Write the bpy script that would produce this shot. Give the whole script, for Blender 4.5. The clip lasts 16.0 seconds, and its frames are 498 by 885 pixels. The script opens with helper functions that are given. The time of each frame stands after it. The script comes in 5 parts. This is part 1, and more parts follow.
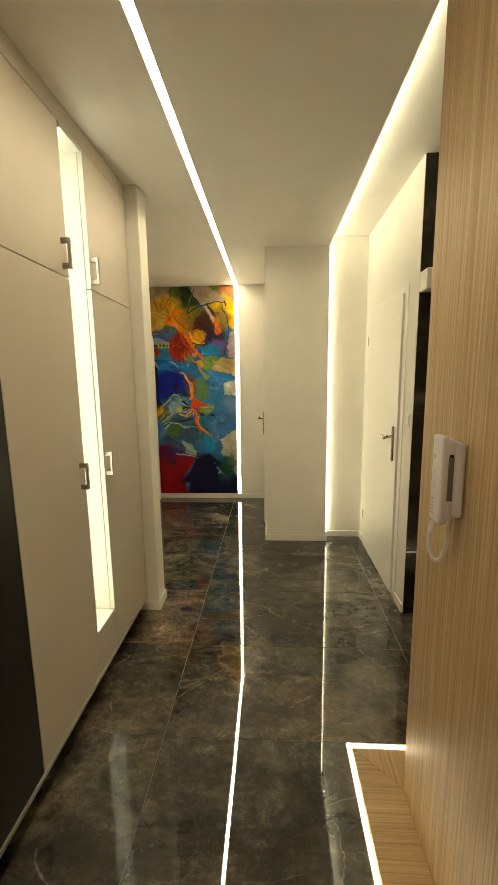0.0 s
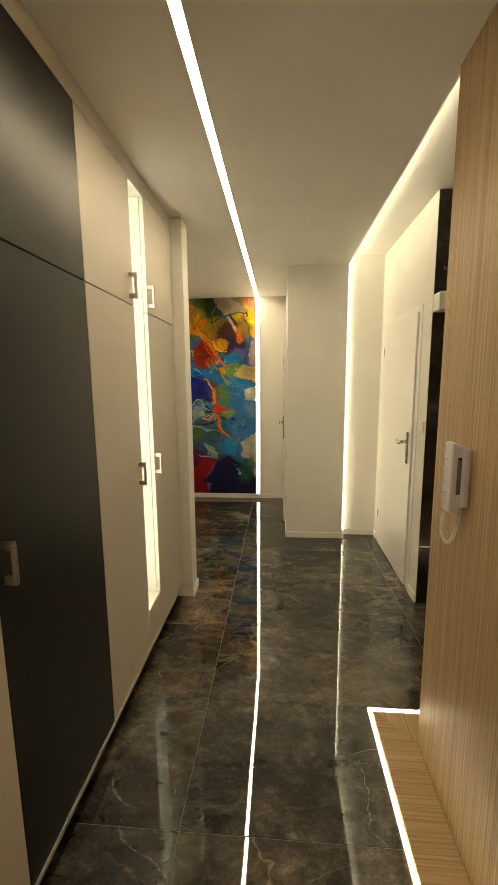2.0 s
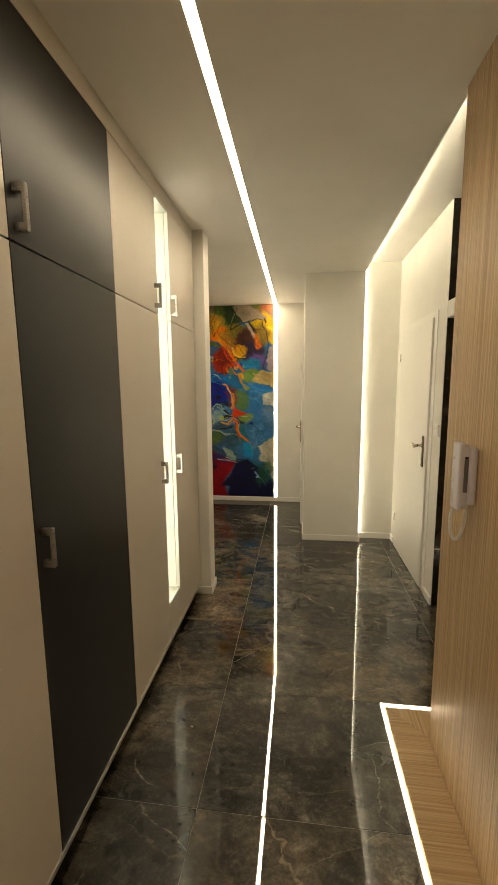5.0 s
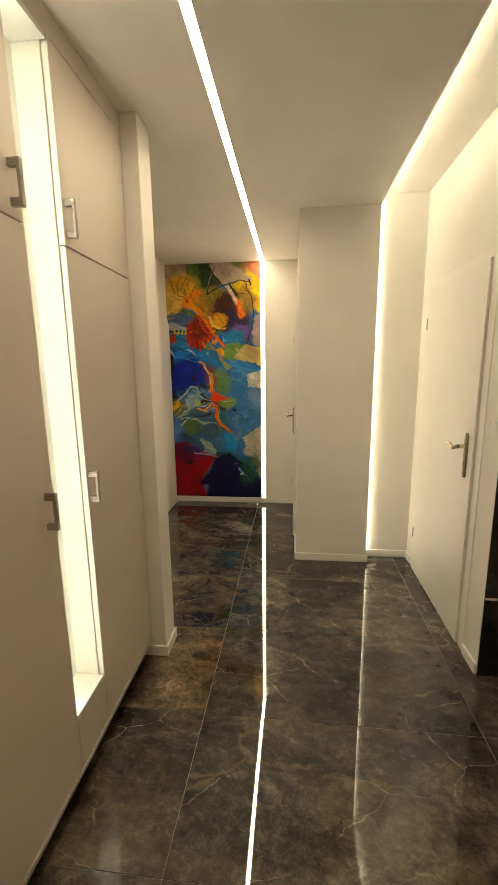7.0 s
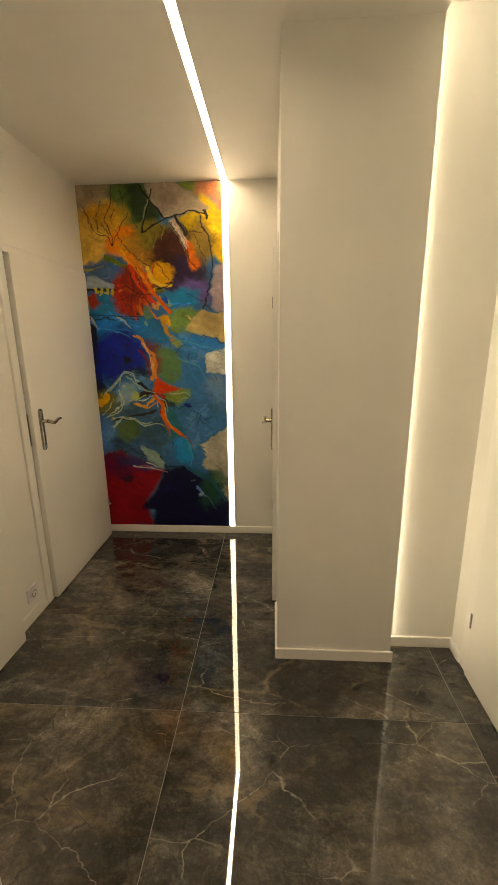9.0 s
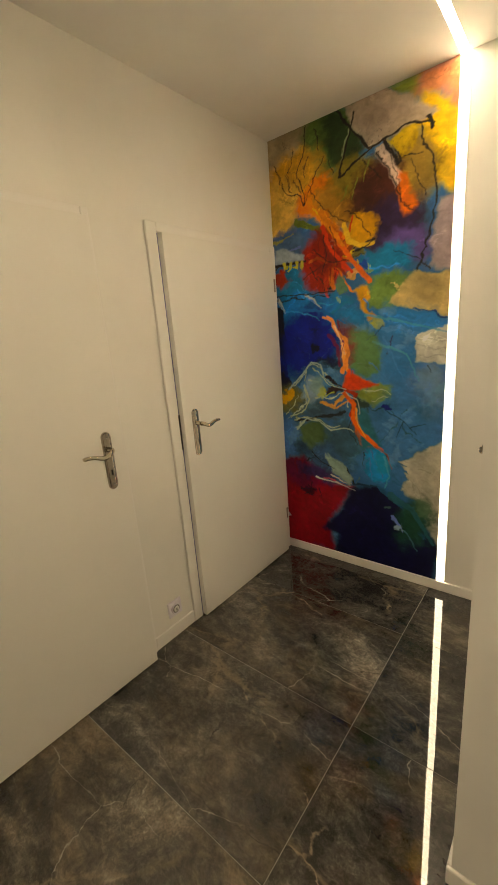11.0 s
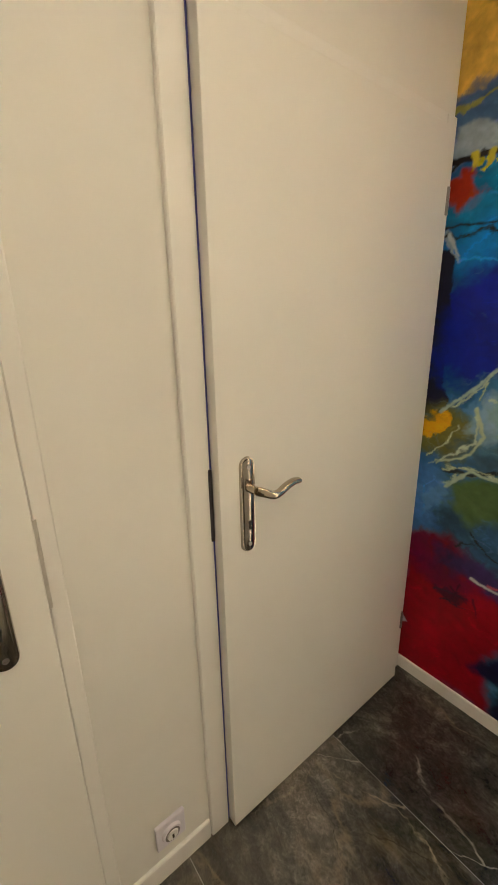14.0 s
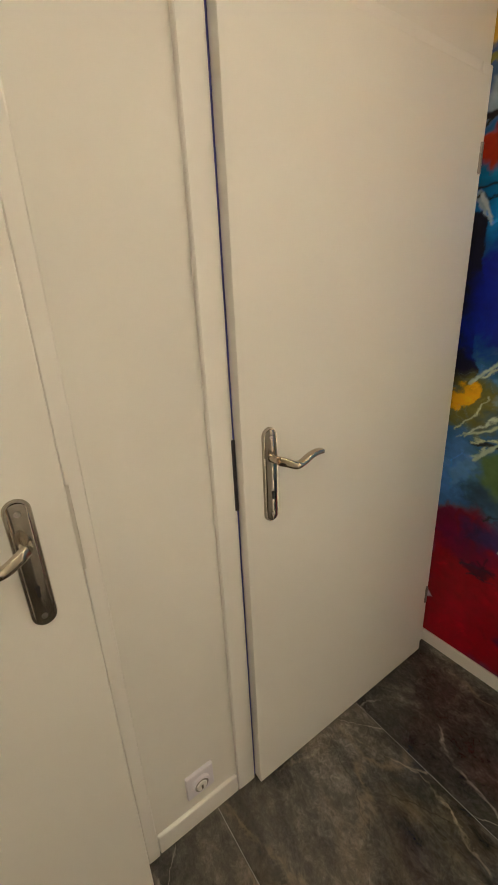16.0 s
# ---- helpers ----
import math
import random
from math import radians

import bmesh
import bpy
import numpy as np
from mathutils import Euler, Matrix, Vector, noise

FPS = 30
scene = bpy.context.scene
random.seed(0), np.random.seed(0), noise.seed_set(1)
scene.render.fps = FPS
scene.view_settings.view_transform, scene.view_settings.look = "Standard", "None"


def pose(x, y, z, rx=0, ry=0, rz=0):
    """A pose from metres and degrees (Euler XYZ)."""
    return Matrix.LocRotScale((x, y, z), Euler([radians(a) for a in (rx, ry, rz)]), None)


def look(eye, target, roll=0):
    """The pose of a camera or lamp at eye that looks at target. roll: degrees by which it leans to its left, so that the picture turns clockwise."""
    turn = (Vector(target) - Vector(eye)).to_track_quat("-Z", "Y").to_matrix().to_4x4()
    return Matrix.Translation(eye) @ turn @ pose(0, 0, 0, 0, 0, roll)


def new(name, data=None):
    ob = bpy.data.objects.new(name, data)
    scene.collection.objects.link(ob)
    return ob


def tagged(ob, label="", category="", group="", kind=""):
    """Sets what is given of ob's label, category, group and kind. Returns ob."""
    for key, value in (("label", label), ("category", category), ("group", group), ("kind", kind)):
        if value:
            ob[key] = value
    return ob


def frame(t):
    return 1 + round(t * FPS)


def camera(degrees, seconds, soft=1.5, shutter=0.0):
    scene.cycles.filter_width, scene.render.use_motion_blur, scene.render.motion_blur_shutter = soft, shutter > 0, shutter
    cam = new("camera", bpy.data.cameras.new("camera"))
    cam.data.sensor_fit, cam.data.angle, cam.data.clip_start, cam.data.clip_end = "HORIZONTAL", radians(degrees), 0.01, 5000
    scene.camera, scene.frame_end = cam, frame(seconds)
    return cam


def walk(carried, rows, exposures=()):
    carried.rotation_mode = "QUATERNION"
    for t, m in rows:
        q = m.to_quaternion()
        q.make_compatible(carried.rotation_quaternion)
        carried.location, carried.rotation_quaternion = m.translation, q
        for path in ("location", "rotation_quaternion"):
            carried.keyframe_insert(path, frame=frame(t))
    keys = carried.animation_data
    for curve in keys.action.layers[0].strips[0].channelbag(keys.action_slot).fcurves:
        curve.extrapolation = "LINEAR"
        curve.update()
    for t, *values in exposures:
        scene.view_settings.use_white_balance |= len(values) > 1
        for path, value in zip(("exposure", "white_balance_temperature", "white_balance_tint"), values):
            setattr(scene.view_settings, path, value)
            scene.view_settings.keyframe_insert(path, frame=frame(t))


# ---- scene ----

cam = camera(64.0, 16.0)
PATH = [
    (0, (0.472, -2.081, 1.528), (0.359, -0.11, 1.208), -0.8),
    (0.5, (0.499, -2.047, 1.527), (0.426, -0.073, 1.211), -0.7),
    (1, (0.47, -2.075, 1.534), (0.409, -0.101, 1.218), -0.6),
    (1.5, (0.398, -2.177, 1.575), (0.303, -0.204, 1.263), -0.5),
    (2, (0.355, -2.362, 1.578), (0.198, -0.392, 1.271), -0.5),
    (2.5, (0.343, -2.489, 1.598), (0.157, -0.521, 1.296), -0.6),
    (3, (0.329, -2.535, 1.607), (0.125, -0.568, 1.306), -0.6),
    (5.5, (0.406, -2.38, 1.557), (0.155, -0.415, 1.281), -0.5),
    (6, (0.439, -2.139, 1.548), (0.188, -0.176, 1.256), -0.5),
    (6.5, (0.41, -1.844, 1.544), (0.182, 0.116, 1.215), -0.4),
    (7, (0.389, -1.516, 1.544), (0.169, 0.437, 1.171), -0.7),
    (7.5, (0.422, -1.151, 1.567), (0.282, 0.798, 1.139), -0.5),
    (8, (0.403, -0.803, 1.532), (0.303, 1.143, 1.083), -0.5),
    (8.2, (0.390, -0.662, 1.546), (0.297, 1.283, 1.079), -0.6),
    (10.3, (0.478, 0.437, 1.515), (-0.097, 2.292, 1.018), -2.1),
    (10.5, (0.515, 0.519, 1.505), (-0.223, 2.312, 1.012), -2.8),
    (11, (0.547, 0.636, 1.516), (-0.688, 2.126, 1.012), -4.5),
    (11.5, (0.575, 0.663, 1.499), (-0.9, 1.921, 1.006), -4.2),
    (12, (0.557, 0.691, 1.496), (-0.965, 1.888, 0.998), -3.0),
    (12.5, (0.39, 0.891, 1.508), (-1.132, 2.078, 0.983), -2.0),
    (13, (0.18, 1.084, 1.491), (-1.348, 2.255, 0.947), -1.6),
    (13.5, (-0.068, 1.287, 1.504), (-1.597, 2.445, 0.939), -1.3),
    (14, (-0.257, 1.494, 1.492), (-1.765, 2.668, 0.903), -1.3),
    (14.5, (-0.383, 1.579, 1.501), (-1.88, 2.758, 0.893), -1.2),
    (15, (-0.438, 1.572, 1.506), (-1.898, 2.779, 0.865), -1.0),
    (15.5, (-0.344, 1.546, 1.503), (-1.749, 2.801, 0.831), -0.8),
    (16, (-0.241, 1.487, 1.47), (-1.801, 2.542, 0.799), -2.9),
]
walk(cam, [(t, look(eye, target, roll)) for t, eye, target, roll in PATH],
     exposures=[(0.0, 0.46, 6650, 4), (1.5, 0.37, 6650, 6), (3.0, 0.31, 6450, 12), (5.5, 0.35, 6300, 11), (7.0, 0.37, 6520, 14),
                (8.2, 0.15, 6800, 15), (10.3, 0.30, 6650, 14), (13.0, 0.40, 6300, 13), (14.5, 0.60, 5850, 16), (15.5, 0.52, 5900, 16), (16.0, 0.46, 5900, 16)])

# ---- world: a closed flat at night, hardly any light from outside ----
world = bpy.data.worlds.new("world")
scene.world = world
world.use_nodes = True
world.node_tree.nodes["Background"].inputs[0].default_value = (0.9, 0.95, 1.0, 1)
world.node_tree.nodes["Background"].inputs[1].default_value = 0.02

LED = (1.0, 0.82, 0.53)          # warm white tape
LED_HIDDEN = (0.96, 0.84, 0.56)   # a touch greener, behind the edges
LED_CEILING = 38.0
LED_COVE = 37.0
LED_VERTICAL = 11.5
LED_END = 13.0
LED_NICHE = 21.0
LED_FLOOR = 10.0


# ---- materials ----
def material(name, colour=(0.8, 0.8, 0.8), rough=0.5, metal=0.0, spec=0.5, coat=0.0):
    m = bpy.data.materials.new(name)
    m.use_nodes = True
    b = m.node_tree.nodes["Principled BSDF"]
    b.inputs["Base Color"].default_value = (*colour, 1)
    b.inputs["Roughness"].default_value = rough
    b.inputs["Metallic"].default_value = metal
    b.inputs["Specular IOR Level"].default_value = spec
    b.inputs["Coat Weight"].default_value = coat
    return m


def node(m, kind, **sockets):
    n = m.node_tree.nodes.new(kind)
    for key, value in sockets.items():
        n.inputs[key.replace("_", " ")].default_value = value
    return n


def wire(m, a, b):
    m.node_tree.links.new(a, b)


def bsdf(m):
    return m.node_tree.nodes["Principled BSDF"]


def blend(m, fac, a, b, mode="MIX"):
    """A colour mix; fac, a and b are sockets or values."""
    n = m.node_tree.nodes.new("ShaderNodeMix")
    n.data_type, n.blend_type = "RGBA", mode
    for socket, value in ((n.inputs[0], fac), (n.inputs[6], a), (n.inputs[7], b)):
        if isinstance(value, bpy.types.NodeSocket):
            wire(m, value, socket)
        elif isinstance(value, tuple):
            socket.default_value = (*value[:3], 1)
        else:
            socket.default_value = value
    return n.outputs[2]


def ramp(m, fac, *stops):
    n = m.node_tree.nodes.new("ShaderNodeValToRGB")
    while len(n.color_ramp.elements) < len(stops):
        n.color_ramp.elements.new(0.5)
    for e, (at, c) in zip(n.color_ramp.elements, stops):
        e.position = at
        e.color = (*c, 1) if isinstance(c, tuple) else (c, c, c, 1)
    wire(m, fac, n.inputs[0])
    return n.outputs[0]


def coords(m, scale=(1, 1, 1), shift=None):
    tc = m.node_tree.nodes.new("ShaderNodeTexCoord")
    mp = m.node_tree.nodes.new("ShaderNodeMapping")
    mp.inputs["Scale"].default_value = scale
    wire(m, tc.outputs["Object"], mp.inputs["Vector"])
    if shift:
        info = m.node_tree.nodes.new("ShaderNodeObjectInfo")
        mul = m.node_tree.nodes.new("ShaderNodeVectorMath")
        mul.operation = "SCALE"
        mul.inputs[0].default_value = shift
        wire(m, info.outputs["Random"], mul.inputs["Scale"])
        wire(m, mul.outputs[0], mp.inputs["Location"])
    return mp.outputs[0]


def noise_tex(m, vec, scale, detail=4.0, rough=0.55, distort=0.0):
    n = node(m, "ShaderNodeTexNoise", Scale=scale, Detail=detail, Roughness=rough, Distortion=distort)
    wire(m, vec, n.inputs["Vector"])
    return n.outputs["Fac"]


def bump(m, height, strength, distance=0.002):
    n = node(m, "ShaderNodeBump", Strength=strength, Distance=distance)
    wire(m, height, n.inputs["Height"])
    wire(m, n.outputs[0], bsdf(m).inputs["Normal"])


def paint(name, colour, rough=0.55, grain=180.0, strength=0.12, mottle=0.04, spec=0.4):
    """Rolled paint or foil: fine orange peel, faint mottling, uneven sheen."""
    m = material(name, colour, rough, spec=spec)
    v = coords(m)
    big = noise_tex(m, v, 2.3, 5)
    low = tuple(c * (1 - mottle) for c in colour)
    high = tuple(min(1, c * (1 + mottle)) for c in colour)
    wire(m, ramp(m, big, (0.3, low), (0.7, high)), bsdf(m).inputs["Base Color"])
    wire(m, ramp(m, noise_tex(m, v, 9, 3), (0.3, rough - 0.05), (0.7, rough + 0.06)), bsdf(m).inputs["Roughness"])
    bump(m, noise_tex(m, v, grain, 2), strength, 0.001)
    return m


def glow(name, strength, colour=LED):
    m = bpy.data.materials.new(name)
    m.use_nodes = True
    b = bsdf(m)
    b.inputs["Base Color"].default_value = (0.8, 0.8, 0.8, 1)
    b.inputs["Emission Color"].default_value = (*colour, 1)
    b.inputs["Emission Strength"].default_value = strength
    return m


WALL = paint("white wall paint", (0.80, 0.78, 0.73), 0.6, 140, 0.18)
CEIL = paint("white ceiling paint", (0.82, 0.80, 0.75), 0.7, 140, 0.15)
TRIM = paint("white lacquered trim", (0.82, 0.80, 0.76), 0.35, 60, 0.03, 0.02)
DOOR = paint("white door foil", (0.80, 0.78, 0.73), 0.36, 90, 0.05, 0.02)
GREIGE = paint("warm grey cabinet foil", (0.60, 0.545, 0.48), 0.42, 260, 0.08, 0.02)
NICHE = paint("pale greenish niche board", (0.70, 0.72, 0.66), 0.5, 200, 0.05, 0.02)


def make_black_foil():
    """Matt black foil: even, with a faint drift in tone and sheen."""
    m = material("soft black cabinet foil", (0.0075, 0.0066, 0.0055), 0.34, spec=0.38)
    v = coords(m)
    wire(m, ramp(m, noise_tex(m, v, 260, 2), (0.35, (0.0064, 0.0057, 0.0048)), (0.65, (0.0088, 0.0077, 0.0064))), bsdf(m).inputs["Base Color"])
    wire(m, ramp(m, noise_tex(m, v, 1.1, 2), (0.3, 0.33), (0.7, 0.355)), bsdf(m).inputs["Roughness"])
    return m


BLACK = make_black_foil()
PLINTH = paint("black plinth", (0.012, 0.012, 0.012), 0.3, 120, 0.05, 0.1)
# Near-black that paints the shade inside gaps, keyholes and slots.
GAP = material("shadow gap", (0.008, 0.007, 0.007), 0.8)
PLASTIC = paint("white plastic", (0.80, 0.79, 0.77), 0.3, 300, 0.03, 0.02)
COOL_PLASTIC = paint("cool white plastic", (0.76, 0.725, 0.80), 0.32, 300, 0.03, 0.02)
# Dark grey that puts the shade of small recesses and slots into colour.
RECESS_SHADE = paint("dark grey recess shade", (0.17, 0.16, 0.165), 0.4, 300, 0.05, 0.03)
# Bluish light from the room beyond, put into the colour of a gap strip.
GAP_BLUE_LIGHT = material("bluish light in door gap", (0.075, 0.080, 0.32), 0.5)
GROUT = paint("grey grout", (0.30, 0.28, 0.25), 0.8, 300, 0.3, 0.15)


def steel(name, colour, rough):
    m = material(name, colour, rough, 1.0)
    v = coords(m, (40, 40, 900))
    wire(m, ramp(m, noise_tex(m, v, 1.0, 3), (0.3, rough - 0.06), (0.7, rough + 0.08)), bsdf(m).inputs["Roughness"])
    bump(m, noise_tex(m, v, 1.0, 3), 0.05, 0.0005)
    return m


STEEL = steel("brushed nickel", (0.36, 0.325, 0.28), 0.15)
HINGE = steel("pale steel", (0.72, 0.69, 0.64), 0.42)
DARK_STEEL = steel("dark steel", (0.10, 0.095, 0.11), 0.30)
LEVER = steel("polished nickel", (0.52, 0.455, 0.36), 0.17)
STEEL_DULL = steel("satin steel", (0.33, 0.31, 0.285), 0.30)


def make_marble():
    """Polished dark stoneware: charcoal mottling, ochre patches, thin pale veins. Each tile has its own cut of it."""
    m = material("polished dark stone tile", (0.04, 0.04, 0.04), 0.02, spec=0.74)
    v = coords(m, (1, 1, 1), (37.0, 23.0, 11.0))
    info = m.node_tree.nodes.new("ShaderNodeObjectInfo")

    def shifted(vec, turn, scale, seed=0.0):
        k = m.node_tree.nodes.new("ShaderNodeMapping")
        k.inputs["Rotation"].default_value = (0, 0, radians(turn))
        k.inputs["Scale"].default_value = scale
        k.inputs["Location"].default_value = (seed, seed * 2, 0)
        wire(m, vec, k.inputs["Vector"])
        return k.outputs[0]

    def calc(what, a, b):
        k = node(m, "ShaderNodeMath")
        k.operation = what
        for i, q in ((0, a), (1, b)):
            if isinstance(q, float):
                k.inputs[i].default_value = q
            else:
                wire(m, q, k.inputs[i])
        return k.outputs[0]

    # the drift of the stone runs slantwise across a tile
    w = shifted(v, 62, (1.0, 1.35, 1.0))
    clouds = noise_tex(m, w, 1.5, 9, 0.60, 0.5)
    fine = noise_tex(m, w, 13, 10, 0.80, 0.5)
    streak = noise_tex(m, shifted(v, 74, (5.0, 12.0, 1.0)), 1.0, 7, 0.7, 0.6)
    grit = noise_tex(m, v, 120, 4, 0.7)
    base = ramp(m, clouds, (0.32, (0.021, 0.0215, 0.022)), (0.47, (0.042, 0.0422, 0.0415)), (0.58, (0.080, 0.0775, 0.072)), (0.72, (0.145, 0.136, 0.121)))
    own = node(m, "ShaderNodeSeparateColor")
    wire(m, info.outputs["Color"], own.inputs[0])
    tone = ramp(m, own.outputs[0], (0.0, (0.70, 0.71, 0.72)), (0.5, (1.04, 1.01, 0.97)), (0.8, (1.35, 1.16, 0.90)), (1.0, (1.75, 1.36, 0.92)))
    base = blend(m, 1.0, base, tone, "MULTIPLY")
    base = blend(m, 0.65, base, ramp(m, fine, (0.37, 0.36), (0.50, 0.95), (0.63, 1.9)), "MULTIPLY")
    drift = noise_tex(m, shifted(v, 58, (1.1, 2.2, 1.0), 4.0), 1.5, 11, 0.70, 1.1)
    base = blend(m, 0.8, base, ramp(m, drift, (0.40, (0.46, 0.46, 0.46)), (0.48, (0.72, 0.71, 0.70)), (0.52, (1.14, 1.12, 1.06)), (0.60, (1.85, 1.74, 1.56))), "MULTIPLY")
    base = blend(m, 0.35, base, ramp(m, streak, (0.34, 0.55), (0.5, 1.0), (0.68, 1.6)), "MULTIPLY")
    base = blend(m, 0.35, base, ramp(m, grit, (0.3, 0.5), (0.7, 1.5)), "MULTIPLY")
    crumb = noise_tex(m, v, 48, 7, 0.74, 1.2)
    base = blend(m, 0.6, base, ramp(m, crumb, (0.36, 0.55), (0.5, 1.0), (0.62, 1.8)), "MULTIPLY")
    # ochre and rust, more on some tiles than on others, broken up by the fine grain
    rust = ramp(m, noise_tex(m, w, 1.3, 9, 0.72, 0.6), (0.47, 0.0), (0.60, 0.85))
    rust = calc("MULTIPLY", rust, own.outputs[1])
    rusty = blend(m, 1.0, (0.185, 0.142, 0.090), ramp(m, calc("MULTIPLY", fine, streak), (0.14, 0.12), (0.36, 1.5)), "MULTIPLY")
    base = blend(m, rust, base, rusty)
    # pale wisps drawn out along the drift
    wisp = noise_tex(m, shifted(v, 66, (1.6, 6.5, 1.0), 9.0), 1.6, 10, 0.74, 1.4)
    base = blend(m, calc("MULTIPLY", ramp(m, wisp, (0.57, 0.0), (0.68, 0.45)), ramp(m, fine, (0.42, 0.2), (0.58, 1.0))), base, (0.205, 0.185, 0.155))
    # veins along the rims of warped cells; they swell, fray and die away
    for scale, low, high, colour, amount, seed, bend in ((0.9, 0.0022, 0.012, (0.36, 0.29, 0.20), 0.85, 3.1, 0.42), (1.6, 0.0016, 0.0095, (0.38, 0.34, 0.28), 0.8, 7.7, 0.30), (0.9, 0.006, 0.04, (0.24, 0.19, 0.12), 0.5, 1.3, 0.45), (1.2, 0.002, 0.008, (0.010, 0.009, 0.008), 0.8, 5.9, 0.35)):
        at = shifted(v, 25 + seed * 20, (1.0, 1.7, 1.0), seed)
        warp = m.node_tree.nodes.new("ShaderNodeTexNoise")
        warp.inputs["Scale"].default_value = 1.9
        warp.inputs["Detail"].default_value = 9
        warp.inputs["Roughness"].default_value = 0.58
        wire(m, at, warp.inputs["Vector"])
        push = node(m, "ShaderNodeVectorMath")
        push.operation = "MULTIPLY_ADD"
        push.inputs[1].default_value = (bend, bend, 0)
        wire(m, warp.outputs["Color"], push.inputs[0])
        wire(m, at, push.inputs[2])
        cell = m.node_tree.nodes.new("ShaderNodeTexVoronoi")
        cell.feature = "DISTANCE_TO_EDGE"
        cell.inputs["Scale"].default_value = scale
        wire(m, push.outputs[0], cell.inputs["Vector"])
        wide = m.node_tree.nodes.new("ShaderNodeMapRange")
        wide.inputs["From Min"].default_value = 0.40
        wide.inputs["From Max"].default_value = 0.66
        wide.inputs["To Min"].default_value = low
        wide.inputs["To Max"].default_value = high
        wire(m, fine, wide.inputs["Value"])
        mask = ramp(m, calc("DIVIDE", cell.outputs["Distance"], wide.outputs[0]), (0.0, 1.0), (1.0, 0.0))
        gate = ramp(m, calc("ADD", noise_tex(m, at, 1.4, 6, 0.62, 0.2), calc("MULTIPLY", own.outputs[1], 0.10)), (0.52, 0.0), (0.61, amount))
        fray = ramp(m, streak, (0.36, 0.1), (0.52, 1.0))
        base = blend(m, calc("MULTIPLY", calc("MULTIPLY", mask, gate), fray), base, colour)
    wire(m, base, bsdf(m).inputs["Base Color"])
    wire(m, ramp(m, fine, (0.3, 0.002), (0.75, 0.008)), bsdf(m).inputs["Roughness"])
    bump(m, noise_tex(m, v, 3.0, 0, 0.4), 0.05, 0.004)
    return m


MARBLE = make_marble()


def make_black_stone():
    m = material("black stone cladding", (0.012, 0.011, 0.010), 0.18, spec=0.5)
    v = coords(m)
    c = noise_tex(m, v, 3.5, 8, 0.65, 0.6)
    wire(m, ramp(m, c, (0.35, (0.010, 0.0095, 0.009)), (0.56, (0.030, 0.027, 0.023)), (0.72, (0.095, 0.085, 0.072))), bsdf(m).inputs["Base Color"])
    return m


BLACK_STONE = make_black_stone()


def make_wood(name, along):
    """Straight-grained oak veneer; along is the axis of the grain."""
    m = material(name, (0.4, 0.25, 0.12), 0.36, spec=0.4)
    s = [120.0, 120.0, 120.0]
    s[along] = 0.7
    v = coords(m, tuple(s), (3.0, 5.0, 7.0))
    bands = noise_tex(m, v, 1.0, 5, 0.6, 0.25)
    s2 = [300.0, 300.0, 300.0]
    s2[along] = 3.5
    v2 = coords(m, tuple(s2), (9.0, 2.0, 4.0))
    pores = noise_tex(m, v2, 1.0, 3, 0.6, 0.1)
    base = ramp(m, bands, (0.30, (0.42, 0.275, 0.140)), (0.50, (0.55, 0.385, 0.212)), (0.70, (0.69, 0.515, 0.315)))
    base = blend(m, 0.55, base, ramp(m, pores, (0.30, 0.45), (0.55, 1.0)), "MULTIPLY")
    wire(m, base, bsdf(m).inputs["Base Color"])
    wire(m, ramp(m, pores, (0.3, 0.5), (0.6, 0.33)), bsdf(m).inputs["Roughness"])
    bump(m, pores, 0.10, 0.001)
    return m


OAK_UP = make_wood("oak veneer, upright grain", 2)
OAK_X = make_wood("oak board, grain across", 0)
OAK_Y = make_wood("oak board, grain along", 1)


# ---- building helpers ----
def part(name, bm, mat, parent=None, label="", smooth=False):
    me = bpy.data.meshes.new(name)
    bmesh.ops.recalc_face_normals(bm, faces=bm.faces)
    if smooth:
        for f in bm.faces:
            f.smooth = True
    bm.to_mesh(me)
    bm.free()
    for one in mat if isinstance(mat, list) else [mat]:
        me.materials.append(one)
    ob = new(name, me)
    if smooth:
        me.set_sharp_from_angle(angle=radians(35))
    if parent:
        ob.parent = parent
    if label:
        ob["label"] = label
    return ob


def box(bm, x0, x1, y0, y1, z0, z1, bevel=0.0, segments=1):
    made = bmesh.ops.create_cube(bm, size=1.0)["verts"]
    for v in made:
        v.co = Vector(((x0 + x1) / 2 + v.co.x * (x1 - x0), (y0 + y1) / 2 + v.co.y * (y1 - y0), (z0 + z1) / 2 + v.co.z * (z1 - z0)))
    if bevel:
        edges = list({e for v in made for e in v.link_edges})
        bmesh.ops.bevel(bm, geom=edges, offset=bevel, segments=segments, affect="EDGES", profile=0.5)
    return bm


def cube(x0, x1, y0, y1, z0, z1, bevel=0.0, segments=1):
    return box(bmesh.new(), x0, x1, y0, y1, z0, z1, bevel, segments)


def empty(name, m):
    ob = new(name)
    ob.matrix_world = m
    return ob


def disc(bm, m, r0, r1, h, n=24):
    """A round boss from z = 0 to h in the frame m."""
    bmesh.ops.create_cone(bm, cap_ends=True, segments=n, radius1=r0, radius2=r1, depth=h, matrix=m @ Matrix.Translation((0, 0, h / 2)))
    return bm


